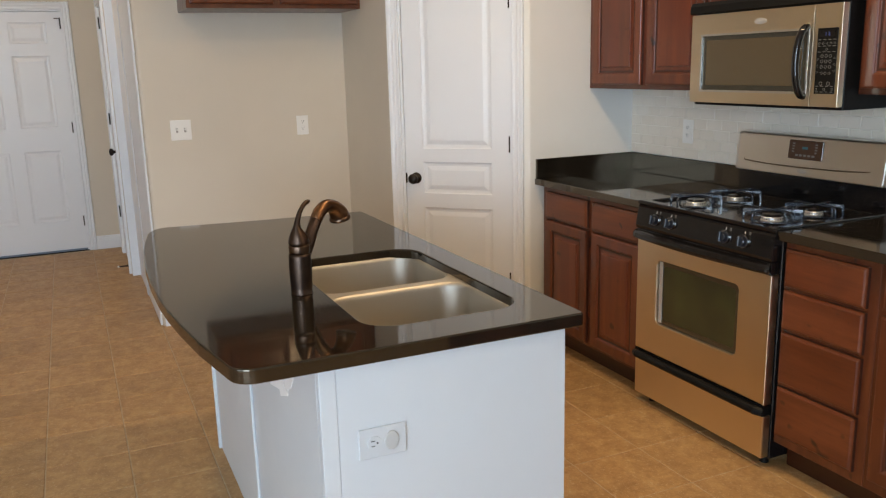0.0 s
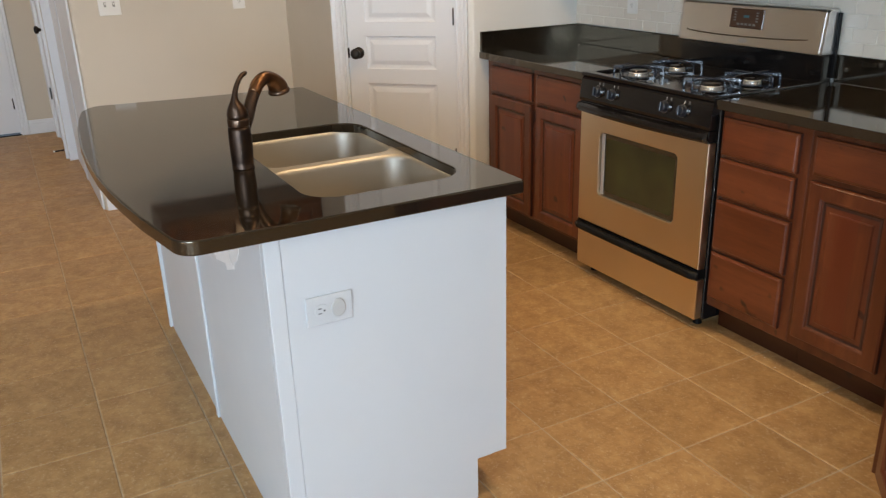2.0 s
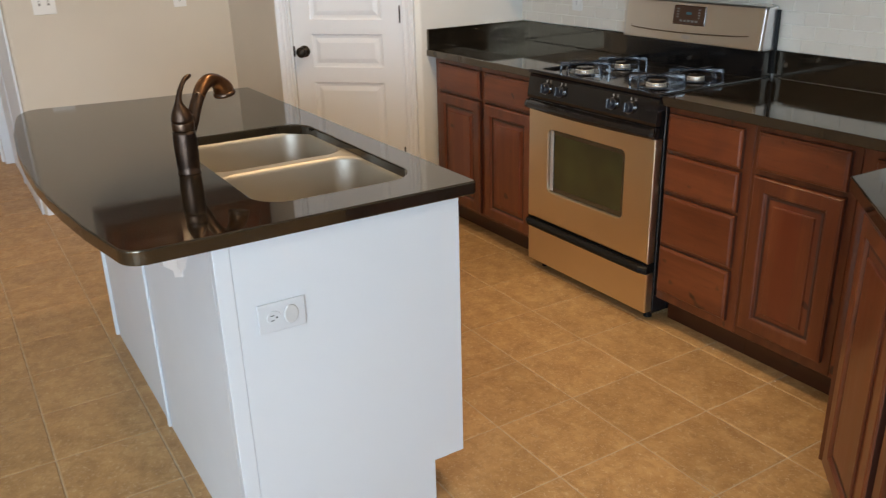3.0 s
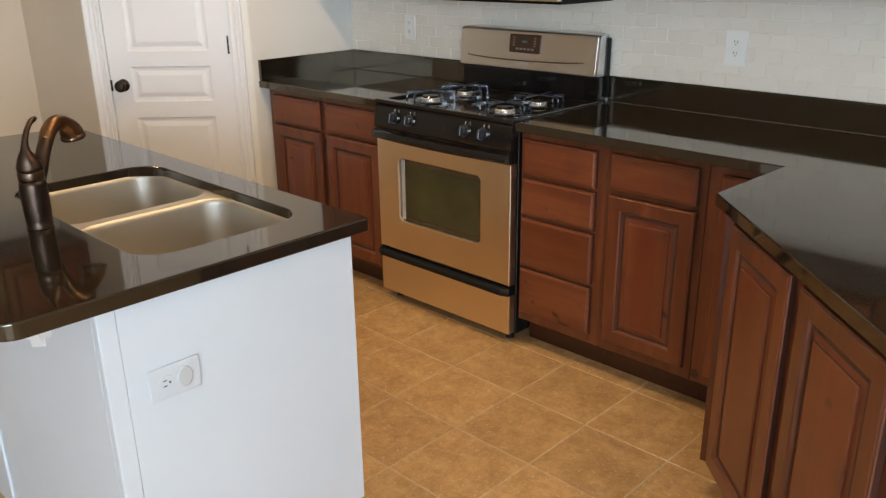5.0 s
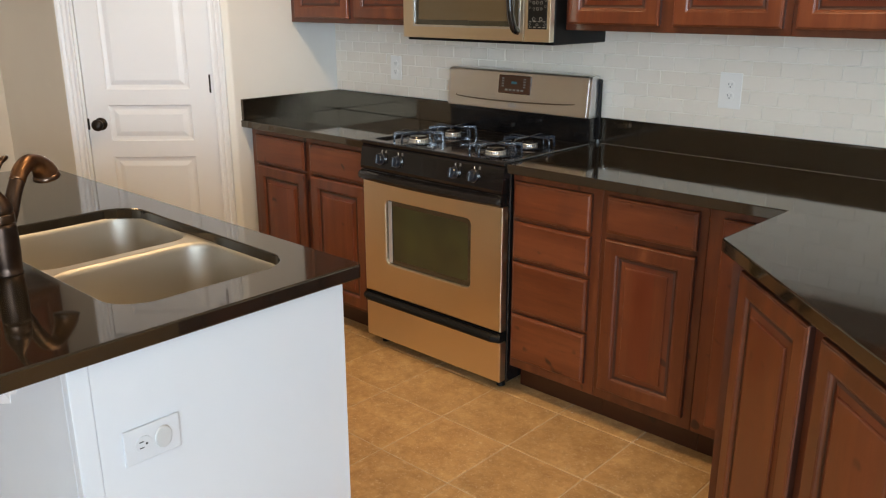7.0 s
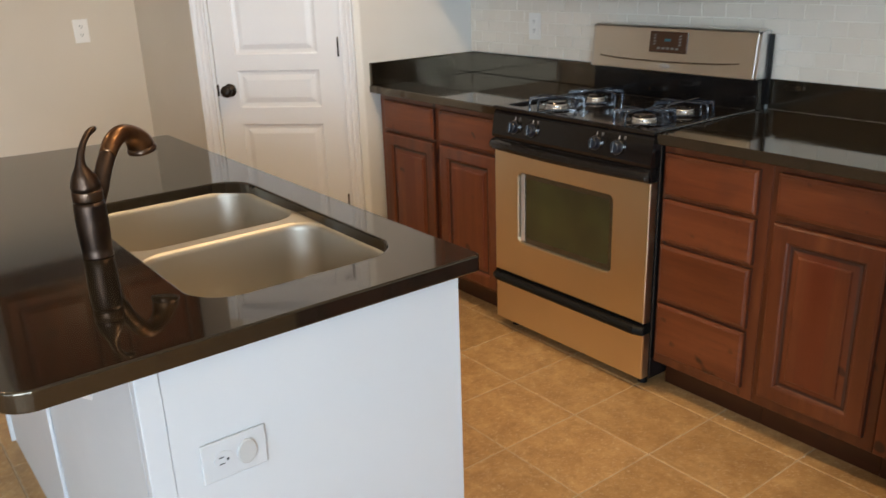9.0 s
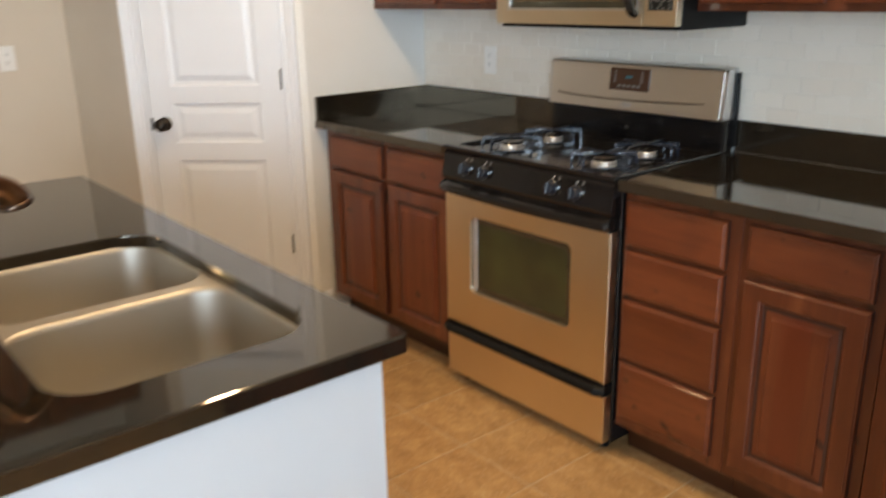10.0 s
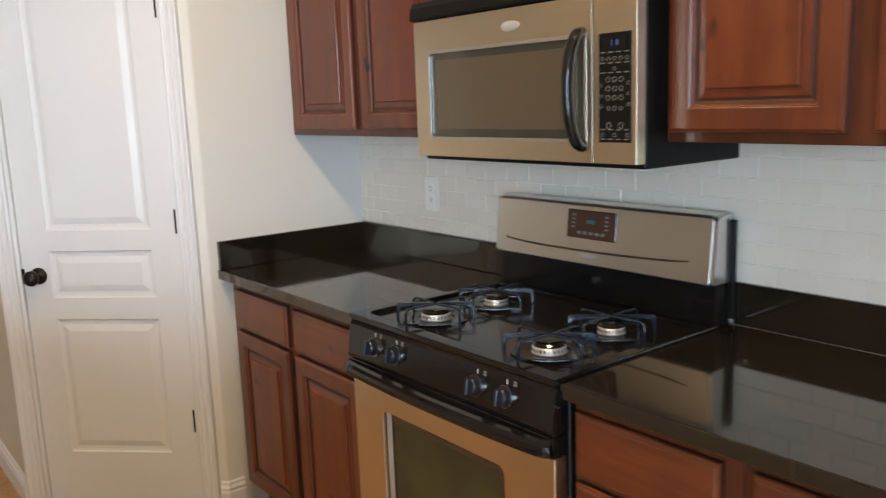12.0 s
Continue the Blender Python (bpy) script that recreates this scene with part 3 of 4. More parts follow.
# right run: four drawers, a drawer over a door, the corner leaf
c = thing("base_cabinet", "red-brown wooden base cabinet with a stack of four drawers", "cabinet")
carcass(1.662, 2.040, FACE, 0, ZB - 0.001, c, 0.11)
for z0, z1 in ((0.716, 0.852), (0.560, 0.702), (0.352, 0.546), (0.148, 0.338)):
    drawer(0.330, z1 - z0, c, pose(1.674, FACE, z0))
c = thing("base_cabinet", "red-brown wooden base cabinet with one drawer over one door", "cabinet")
carcass(2.0415, 2.418, FACE, 0, ZB - 0.001, c, 0.11)
drawer(0.326, 0.126, c, pose(2.064, FACE, 0.730))
cab_door(0.326, 0.560, c, pose(2.064, FACE, 0.150))
c = thing("corner_cabinet", "red-brown wooden corner base cabinet with a narrow full-height door", "cabinet")
carcass(2.4195, 2.672, FACE, 0, ZB - 0.001, c, 0.11)
cab_door(0.180, 0.700, c, pose(2.468, FACE, 0.150))
box_ret = box(2.672, 2.95, -1.0, FACE + 0.001, 0.11, ZB - 0.001)
part("return_body", box_ret, M_WOODD, c)
# slanted cabinets under the angled counter
PEN = Matrix.Translation((2.644, -1.016, 0)) @ Matrix.Rotation(radians(-45.3), 4, "Z")  # x along the edge, +y into the unit
c = thing("angled_cabinet", "red-brown wooden angled cabinet with two tall doors", "cabinet", PEN)
part("body", box(0.045, 0.865, 0.045, 0.60, 0.11, ZB - 0.001, 0.0015), M_WOODD, c)
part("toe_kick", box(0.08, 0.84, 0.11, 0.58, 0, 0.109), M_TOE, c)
for a, w in ((0.062, 0.358), (0.474, 0.358)):
    cab_door(w, 0.715, c, pose(a, 0.045, 0.135))

# upper cabinets
UF, UB = -0.290, 1.372
c = thing("wall_cabinet", "red-brown wooden wall cabinet with two raised-panel doors by the corner", "wall cabinet")
carcass(0.002, 0.892, UF, UB, 2.44, c)
for a, b in ((0.046, 0.450), (0.490, 0.880)):
    cab_door(b - a, 1.02, c, pose(a, UF, UB + 0.022))
c = thing("wall_cabinet", "short red-brown wooden wall cabinet above the microwave", "wall cabinet")
carcass(0.8935, 1.656, UF, 1.742, 2.44, c)
for a, b in ((0.912, 1.255), (1.292, 1.640)):
    cab_door(b - a, 0.645, c, pose(a, UF, 1.768))
for x0, k in ((1.6575, 0), (2.487, 1)):
    c = thing("wall_cabinet", "red-brown wooden wall cabinet with two doors above white tile", "wall cabinet")
    carcass(x0, x0 + 0.828, UF, UB, 2.44, c)
    for a, b in ((x0 + 0.015, x0 + 0.386), (x0 + 0.436, x0 + 0.805)):
        cab_door(b - a, 1.02, c, pose(a, UF, UB + 0.022))
# cabinet over the fridge alcove
FR = pose(ALC_X + 0.003, -2.205, 0, 0, 0, 90)
c = thing("fridge_cabinet", "red-brown wooden wall cabinet with two doors over the fridge alcove", "wall cabinet", FR)
flen = ALC_Y + 2.205 - 0.002
part("body", box(0, flen, -0.362, 0, 1.845, 2.44, 0.0015), M_WOODD, c)
for a, b in ((0.02, flen / 2 - 0.02), (flen / 2 + 0.02, flen - 0.02)):
    cab_door(b - a, 0.55, c, pose(a, -0.362, 1.868))

# ---- counters ----
EDGE = -0.630
c = thing("countertop", "short polished black granite countertop with low backsplash in the corner", "countertop")
part("slab", prism([(0.001, EDGE), (0.889, EDGE), (0.889, -0.001), (0.001, -0.001)], ZB, TOP, bevel=0.004), M_GRANITE, c)
part("backsplash", box(0.022, 0.889, -0.021, -0.001, TOP + 0.0005, 1.016, 0.002), M_GRANITE, c)
part("side_splash", box(0.001, 0.021, EDGE + 0.004, -0.001, TOP + 0.0005, 1.016, 0.002), M_GRANITE, c)
c = thing("countertop", "long polished black granite countertop turning at an angle", "countertop")
e1 = PEN @ Vector((0.93, 0, 0))
e2 = PEN @ Vector((0.93, 0.90, 0))
part("slab", prism([(1.659, EDGE), (2.660, EDGE), (2.644, -1.016), (e1.x, e1.y), (e2.x, e2.y), (4.05, -0.001), (1.659, -0.001)], ZB, TOP, bevel=0.003), M_GRANITE, c)
part("backsplash", box(1.659, 4.05, -0.021, -0.001, TOP + 0.0005, 1.019, 0.002), M_GRANITE, c)
part("seam", box(1.66, 4.04, -0.0220, -0.0213, TOP - 0.0005, TOP + 0.0007), M_SEAM, c, "thin greyish caulk line")
part("inner_body", box(3.30, 4.0, -1.0, -0.01, 0.0, ZB - 0.001), M_WOODD, c, "plain cabinet body under the counter")

# ---- island ----
isl = thing("kitchen_island", "white painted kitchen island base with plain panels and battens", "island")
bm = box(0.52, 2.097, -1.828, -1.81, 0.132, ZB - 0.001)
box(0.52, 2.097, -2.398, -2.380, 0, ZB - 0.001, bm=bm)
box(0.52, 0.538, -2.380, -1.828, 0, ZB - 0.001, bm=bm)
box(2.080, 2.0975, -2.380, -1.894, 0, ZB - 0.001, bm=bm)
box(2.080, 2.0975, -1.894, -1.828, 0.131, ZB - 0.001, bm=bm)
box(0.538, 2.080, -1.912, -1.894, 0, 0.105, bm=bm)
box(0.538, 2.080, -2.380, -1.828, 0.105, 0.120, bm=bm)
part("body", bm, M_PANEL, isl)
ep = bmesh.new()
fv = [ep.verts.new((2.098, y, z)) for y, z in ((-2.385, 0), (-1.893, 0), (-1.893, 0.131), (-1.800, 0.131), (-1.800, ZB - 0.0015), (-2.385, ZB - 0.0015))]
ff = ep.faces.new(fv)
ex = bmesh.ops.extrude_face_region(ep, geom=[ff])["geom"]
bmesh.ops.translate(ep, verts=[v for v in ex if isinstance(v, bmesh.types.BMVert)], vec=(0.012, 0, 0))
bmesh.ops.recalc_face_normals(ep, faces=ep.faces[:])
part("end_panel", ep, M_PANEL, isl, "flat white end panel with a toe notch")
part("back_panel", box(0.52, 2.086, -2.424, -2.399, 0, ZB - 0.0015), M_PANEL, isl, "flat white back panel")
for x0, x1, y0, y1 in ((2.0865, 2.1106, -2.4240, -2.3852), (1.296, 1.316, -2.433, -2.4245), (0.503, 0.5195, -2.436, -2.3985)):
    part("batten", box(x0, x1, y0, y1, 0, ZB - 0.002, 0.0022, seg=2), M_PANEL, isl, "slim white batten")
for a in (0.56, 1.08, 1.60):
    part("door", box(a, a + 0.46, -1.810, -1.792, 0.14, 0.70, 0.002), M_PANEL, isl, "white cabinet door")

# island top with its sink cut-out, built from quarter outlines
SX0, SX1, SY0, SY1 = 1.225, 2.003, -2.266, -1.848
outer = [(2.132, -1.757), (0.462, -1.757)]
south = [(0.38, -2.575), (0.47, -2.618), (0.60, -2.640), (0.80, -2.664), (1.03, -2.679), (1.25, -2.684), (1.46, -2.681), (1.60, -2.673), (1.73, -2.661), (1.90, -2.640), (2.132, -2.598)]
outline = outer + [(0.43, -2.2)] + south
outline = round_corners(outline, [0.012, 0.012, 0] + [0.06] + [0] * 9 + [0.055], 7)
hole = round_corners([(SX0, SY0), (SX1, SY0), (SX1, SY1), (SX0, SY1)], [0.085] * 4, 8)


def slab_with_hole(outline, hole, z0, z1, r=0.007):
    bm = bmesh.new()
    edges = []
    for pts in (outline, hole):
        vs = [bm.verts.new((x, y, z1)) for x, y in pts]
        edges += [bm.edges.new((vs[i], vs[(i + 1) % len(vs)])) for i in range(len(vs))]
    bmesh.ops.triangle_fill(bm, use_beauty=True, use_dissolve=False, edges=edges)
    bmesh.ops.recalc_face_normals(bm, faces=bm.faces[:])
    if bm.faces[0].normal.z < 0:
        bmesh.ops.reverse_faces(bm, faces=bm.faces[:])
    out = bmesh.ops.extrude_face_region(bm, geom=bm.faces[:])["geom"]
    bmesh.ops.translate(bm, verts=[v for v in out if isinstance(v, bmesh.types.BMVert)], vec=(0, 0, z0 - z1))
    bmesh.ops.recalc_face_normals(bm, faces=bm.faces[:])
    rim = [e for e in bm.edges if len(e.link_faces) == 2 and e.calc_face_angle(0) > 1.2 and abs(e.verts[0].co.z - e.verts[1].co.z) < 1e-6]
    bmesh.ops.bevel(bm, geom=rim, offset=r, segments=3, profile=0.5, affect="EDGES")
    return bm


top = thing("island_countertop", "polished black granite island top with bowed edge and sink cut-out", "countertop")
part("slab", slab_with_hole(outline, hole, ZB, TOP, 0.0038), M_GRANITE, top)


def bowl(x0, x1, y0, y1, parent):
    """One rounded steel bowl hung under the counter."""
    bm = bmesh.new()
    loops = []
    zt = TOP - 0.0235
    for ins, z, r in ((-0.004, zt, 0.079), (0.000, zt - 0.0008, 0.076), (0.004, zt - 0.0032, 0.074), (0.007, zt - 0.0075, 0.072), (0.009, zt - 0.016, 0.071), (0.010, zt - 0.10, 0.07), (0.016, zt - 0.165, 0.07), (0.026, zt - 0.186, 0.07), (0.045, zt - 0.196, 0.06), (0.11, zt - 0.200, 0.03)):
        pts = round_corners([(x0 + ins, y0 + ins), (x1 - ins, y0 + ins), (x1 - ins, y1 - ins), (x0 + ins, y1 - ins)], [r] * 4, 8)
        loops.append([bm.verts.new((x, y, z)) for x, y in pts])
    for a, b in zip(loops, loops[1:]):
        for i in range(len(a)):
            bm.faces.new((a[i], a[(i + 1) % len(a)], b[(i + 1) % len(a)], b[i]))
    bm.faces.new(loops[-1])
    bmesh.ops.recalc_face_normals(bm, faces=bm.faces[:])
    ob = part("bowl", bm, M_SINK, parent, smooth=True)
    cx, cy = (x0 + x1) / 2, (y0 + y1) / 2
    part("drain", lathe([(0, 0), (0.045, 0), (0.045, 0.002), (0.032, 0.0035), (0.03, 0.001), (0, 0.001)], 24), M_CHROME, ob, "round steel drain", Matrix.Translation((cx, cy, zt - 0.199)))
    return ob


sink = thing("sink", "satin stainless steel double-bowl sink set under the black island top", "sink")
b1 = (SX0 - 0.003, 1.585, SY0 - 0.003, SY1 + 0.003)
b2 = (1.615, SX1 + 0.003, SY0 - 0.003, SY1 + 0.003)
bm = bmesh.new()
for b, o in ((b1, (SX0 - 0.02, 1.600)), (b2, (1.600, SX1 + 0.02))):
    lo = round_corners([(b[0], b[2]), (b[1], b[2]), (b[1], b[3]), (b[0], b[3])], [0.075] * 4, 8)
    lp = round_corners([(o[0], SY0 - 0.02), (o[1], SY0 - 0.02), (o[1], SY1 + 0.02), (o[0], SY1 + 0.02)], [0.002] * 4, 8)
    va, vb = ([bm.verts.new((x, y, TOP - 0.0235)) for x, y in q] for q in (lo, lp))
    for i in range(len(va)):
        j = (i + 1) % len(va)
        bm.faces.new((vb[i], vb[j], va[j], va[i]))
part("rim", bm, M_SINK, sink, "flat steel rim and divider")
bowl(*b1, sink)
bowl(*b2, sink)

# faucet
fa = thing("faucet", "oil-rubbed bronze faucet with curved lever beside the steel sink", "faucet", pose(1.612, -2.322, TOP, 0, 0, 128))
part("body", lathe([(0, 0), (0.0300, 0), (0.0300, 0.003), (0.0285, 0.005), (0.0292, 0.02), (0.0305, 0.050), (0.0308, 0.080), (0.0298, 0.104), (0.0285, 0.1125), (0, 0.113)], 36), M_BRONZE, fa, smooth=True)
part("collar", lathe([(0, 0.1145), (0.0282, 0.1145), (0.0288, 0.117), (0.0288, 0.132), (0.0278, 0.136), (0, 0.136)], 36), M_BRONZEL, fa, "lighter bronze collar ring", smooth=True)
lev = smooth_path([(0, 0, 0.1365), (-0.001, 0, 0.150), (-0.004, 0, 0.168), (-0.004, 0, 0.186), (0.002, 0, 0.206), (0.014, 0, 0.224), (0.033, 0, 0.240), (0.056, 0, 0.246)], 5)
lr = [0.0293, 0.0302, 0.0307, 0.0308, 0.0305, 0.0298, 0.0287, 0.0272, 0.0255, 0.0236, 0.0215, 0.0193, 0.017, 0.015, 0.0125, 0.0111, 0.0101, 0.0092, 0.0086, 0.0082, 0.0078, 0.0076, 0.0074, 0.0072, 0.007, 0.0068, 0.0067, 0.0066, 0.0066, 0.0067, 0.0069, 0.007, 0.007, 0.0068, 0.0061, 0.0042]
part("lever", tube(lev, lr[:len(lev)], 18, flat=0.92), M_BRONZE, fa, "curved teardrop lever", smooth=True)
sp = smooth_path([(0.012, 0, 0.070), (0.030, 0, 0.105), (0.045, 0, 0.135), (0.062, 0, 0.164), (0.082, 0, 0.189)], 5)
part("neck", tube(sp, [0.010 + 0.0065 * min(1, i / 9) for i in range(len(sp))], 20), M_BRONZE, fa, "curved bronze neck", smooth=True)
hd = smooth_path([(0.080, 0, 0.187), (0.100, 0, 0.207), (0.130, 0, 0.219), (0.160, 0, 0.214), (0.182, 0, 0.199), (0.196, 0, 0.181)], 5)
hr = [0.0170, 0.0172, 0.0174, 0.0176, 0.0178, 0.0180, 0.0181, 0.0182, 0.0182, 0.0181, 0.0180, 0.0180, 0.0181, 0.0183, 0.0187, 0.0193, 0.0200, 0.0209, 0.0220, 0.0232, 0.0244, 0.0256, 0.0267, 0.0275, 0.0279, 0.0280]
sh = part("spray_head", tube(hd, hr[:len(hd)], 24), M_COPPER, fa, "copper-toned pull-out spray head", smooth=True)
part("spray_face", lathe([(0, -0.004), (0.024, -0.006), (0.0305, -0.004), (0.0315, 0.000), (0.0300, 0.004), (0.026, 0.010), (0, 0.011)], 32, Matrix.Translation((0.196, 0, 0.174)) @ Matrix.Rotation(radians(-14), 4, "Y")), M_BRONZEL, sh, "round bronze spray face", smooth=True)

# ---- gas range ----
RX0, RX1, RF = 0.893, 1.655, -0.600
rg = thing("gas_range", "freestanding gas range with stainless oven door and black enamel cooktop", "gas range")
bm = box(RX0, RX1, RF, -0.03, 0.035, 0.905, 0.003)
part("body", bm, M_BLACK, rg, "black enamel side panels")
for x in (RX0 + 0.05, RX1 - 0.05):
    for y in (-0.57, -0.10):
        part("foot", cyl(0.018, 0.014, 0.0, 0.036, 14, Matrix.Translation((x, y, 0))), M_BLACKM, rg, "small black levelling foot")
dr = part("storage_drawer", box(RX0 + 0.003, RX1 - 0.003, -0.640, RF - 0.001, 0.045, 0.214, 0.005, seg=2), M_STEEL, rg, "brushed stainless storage drawer")
hp = tube([(RX0 + 0.004, -0.640, 0.232), (RX0 + 0.03, -0.655, 0.234), (RX1 - 0.03, -0.655, 0.234), (RX1 - 0.004, -0.640, 0.232)], [0.018] * 4, 12, flat=0.8)
box(RX0 + 0.004, RX1 - 0.004, -0.642, RF - 0.001, 0.216, 0.254, bm=hp)
part("pull", hp, M_BLACKM, dr, "black drawer pull strip")
# oven door with its window opening
od = bmesh.new()
wx0, wx1, wz0, wz1 = 1.030, 1.498, 0.402, 0.682
dx0, dx1, dz0, dz1 = RX0 + 0.003, RX1 - 0.003, 0.258, 0.752


def plate_with_hole(o, h, r, y0, y1, rr=0.004):
    """An upright plate facing -y with a rounded hole; o and h are (x0, x1, z0, z1)."""
    pts = round_corners([(h[0], h[2]), (h[1], h[2]), (h[1], h[3]), (h[0], h[3])], [r] * 4, 6)
    s = slab_with_hole([(o[0], o[2]), (o[1], o[2]), (o[1], o[3]), (o[0], o[3])], pts, 0, y1 - y0, rr)
    s.transform(Matrix(((1, 0, 0, 0), (0, 0, -1, y1), (0, 1, 0, 0), (0, 0, 0, 1))))
    return s


od = plate_with_hole((dx0, dx1, dz0, dz1), (wx0, wx1, wz0, wz1), 0.022, -0.642, -0.604)
ovd = part("oven_door", od, M_STEEL, rg, "brushed stainless oven door with rounded window")
part("window", box(wx0 - 0.01, wx1 + 0.01, -0.628, -0.606, wz0 - 0.01, wz1 + 0.01), M_OVENGLASS, ovd, "oven window glass with an olive reflection in its colour")
part("window_border", plate_with_hole((wx0 - 0.004, wx1 + 0.004, wz0 - 0.004, wz1 + 0.004), (wx0 + 0.030, wx1 - 0.022, wz0 + 0.022, wz1 - 0.022), 0.015, -0.6300, -0.6285, 0.0004), M_GLASS, ovd, "dark printed glass border")
part("trim_strip", box(wx0 + 0.005, wx0 + 0.026, -0.6325, -0.6305, wz0 + 0.006, wz1 - 0.006, 0.0008), M_ALU, ovd, "bright strip at the window edge")
hb_ = smooth_path([(dx0, -0.648, 0.780), (dx0 + 0.05, -0.660, 0.777), ((dx0 + dx1) / 2, -0.666, 0.773), (dx1 - 0.05, -0.660, 0.777), (dx1, -0.648, 0.780)], 5)
hd = tube(hb_, [0.021] * len(hb_), 14, flat=0.75)
box(dx0, dx1, -0.650, RF - 0.001, 0.753, 0.800, 0.003, bm=hd)
part("handle", hd, M_BLACK, ovd, "black full-width door handle")
# control panel, leaning back a little
cp = bmesh.new()
bmcp = moulding([(-0.602, 0.803), (-0.650, 0.803), (-0.652, 0.815), (-0.640, 0.893), (-0.632, 0.905), (-0.602, 0.905)], dx1 - dx0 + 0.006, Matrix(((0, 0, 1, RX0), (1, 0, 0, 0), (0, 1, 0, 0), (0, 0, 0, 1))), cp)
cpo = part("control_panel", bmcp, M_BLACK, rg, "black sloping control panel")
for x in (1.018, 1.112, 1.421, 1.517):
    km = Matrix.Translation((x, -0.647, 0.853)) @ Matrix.Rotation(radians(81), 4, "X")
    kb = lathe([(0, 0), (0.0235, 0), (0.0235, 0.003), (0.0195, 0.006), (0.0185, 0.020), (0.016, 0.023), (0, 0.023)], 24)
    k = part("burner_knob", kb, M_SLATE, cpo, "round slate-black burner knob with chrome ring", km, smooth=False)
    part("ring", lathe([(0.0236, 0.0), (0.0244, 0.0), (0.0244, 0.006), (0.0236, 0.006)], 24, None, None, False), M_CHROME, k, "thin chrome ring")
    part("grip", box(-0.0045, 0.0045, -0.0185, 0.0185, 0.018, 0.033, 0.002), M_SLATE, k, "black grip bar")
    part("mark", box(-0.0012, 0.0012, 0.027, 0.037, 0.0, 0.0006), M_PLATE, k, "small pale printed mark")
    for dx, dy in ((0.022, 0.030), (0.027, 0.030), (0.022, 0.036), (0.027, 0.036)):
        part("mark", box(dx - 0.0017, dx + 0.0017, dy - 0.0022, dy + 0.0022, 0.0, 0.0006), M_INK, k, "small pale burner symbol")
    part("mark", box(-0.026, -0.016, -0.0225, -0.0205, 0.0, 0.0006), M_INK, k, "small pale printed mark")
# cooktop pan with a raised rim
ct = plate = slab_with_hole([(RX0 - 0.001, -0.642), (RX1 + 0.001, -0.642), (RX1 + 0.001, -0.085), (RX0 - 0.001, -0.085)], round_corners([(RX0 + 0.03, -0.60), (RX1 - 0.03, -0.60), (RX1 - 0.03, -0.11), (RX0 + 0.03, -0.11)], [0.02] * 4, 5), 0.906, 0.9215, 0.004)
box(RX0 + 0.02, RX1 - 0.02, -0.62, -0.10, 0.900, 0.911, bm=ct)
ctp = part("cooktop", ct, M_BLACK, rg, "glossy black enamel cooktop")
for bx, by, s in ((1.080, -0.490, 1.0), (1.080, -0.275, 0.85), (1.493, -0.490, 1.0), (1.493, -0.275, 0.85)):
    bo = part("burner", lathe([(0, 0), (0.040 * s, 0), (0.041 * s, 0.004), (0.040 * s, 0.006), (0.039 * s, 0.014), (0.036 * s, 0.017), (0, 0.017)], 28), M_ALU, ctp, "pale aluminium burner head", Matrix.Translation((bx, by, 0.9115)))
    part("cap", lathe([(0, 0.0175), (0.036 * s, 0.0175), (0.037 * s, 0.021), (0.033 * s, 0.026), (0, 0.028)], 28), M_BLACK, bo, "dark burner cap")
    part("burner_bowl", lathe([(0.050, 0.0004), (0.086, 0.0004), (0.088, 0.0030), (0.084, 0.0036), (0.052, 0.0012)], 32, None, None, False), M_BLACK, bo, "black enamel ring round the burner")
    tb = bmesh.new()
    for i in range(24):
        box(-0.0012, 0.0012, 0.0380 * s, 0.0405 * s, 0.0065, 0.0135, bm=tb)
        bmesh.ops.rotate(tb, verts=tb.verts[:], cent=(0, 0, 0), matrix=Matrix.Rotation(radians(15), 3, "Z"))
    part("port", tb, M_SLOT, bo, "dark flame slots")
    g = bmesh.new()
    R, H = 0.098, 0.042
    for i in (0, 2, 4, 6):
        turn = Matrix.Rotation(radians(45 * i), 4, "Z")
        rod = [(0.004, 0, H - 0.001), (R * 0.5, 0, H), (R * 0.86, 0, H), (R * 0.95, 0, H - 0.003), (R * 0.99, 0, H - 0.010), (R, 0, H - 0.02), (R, 0, 0.0)]
        join(g, tube(rod, [0.0040, 0.0038, 0.0036, 0.0036, 0.0036, 0.0036, 0.0038], 8), turn)
    for i in (1, 5):
        turn = Matrix.Rotation(radians(45 * i), 4, "Z")
        outline_b = [(0.004, H - 0.0035), (0.004, H + 0.0025), (R * 1.00, H + 0.003), (R * 1.06, H - 0.001), (R * 1.075, 0.0), (R * 1.00, 0.0), (R * 0.975, H - 0.014), (R * 0.93, H - 0.0105)]
        blade = prism(outline_b, -0.0032, 0.0032)
        bmesh.ops.bevel(blade, geom=blade.edges[:], offset=0.0011, segments=1, affect="EDGES")
        join(g, blade, turn @ Matrix.Rotation(radians(90), 4, "X"))
    join(g, lathe([(R - 0.005, 0.0), (R + 0.004, 0.0), (R + 0.004, 0.005), (R - 0.005, 0.005)], 4, Matrix.Rotation(0, 4, "Z"), None, False))
    part("grate", g, M_IRON, ctp, "dark cast iron pan grate", Matrix.Translation((bx, by, 0.9115)))
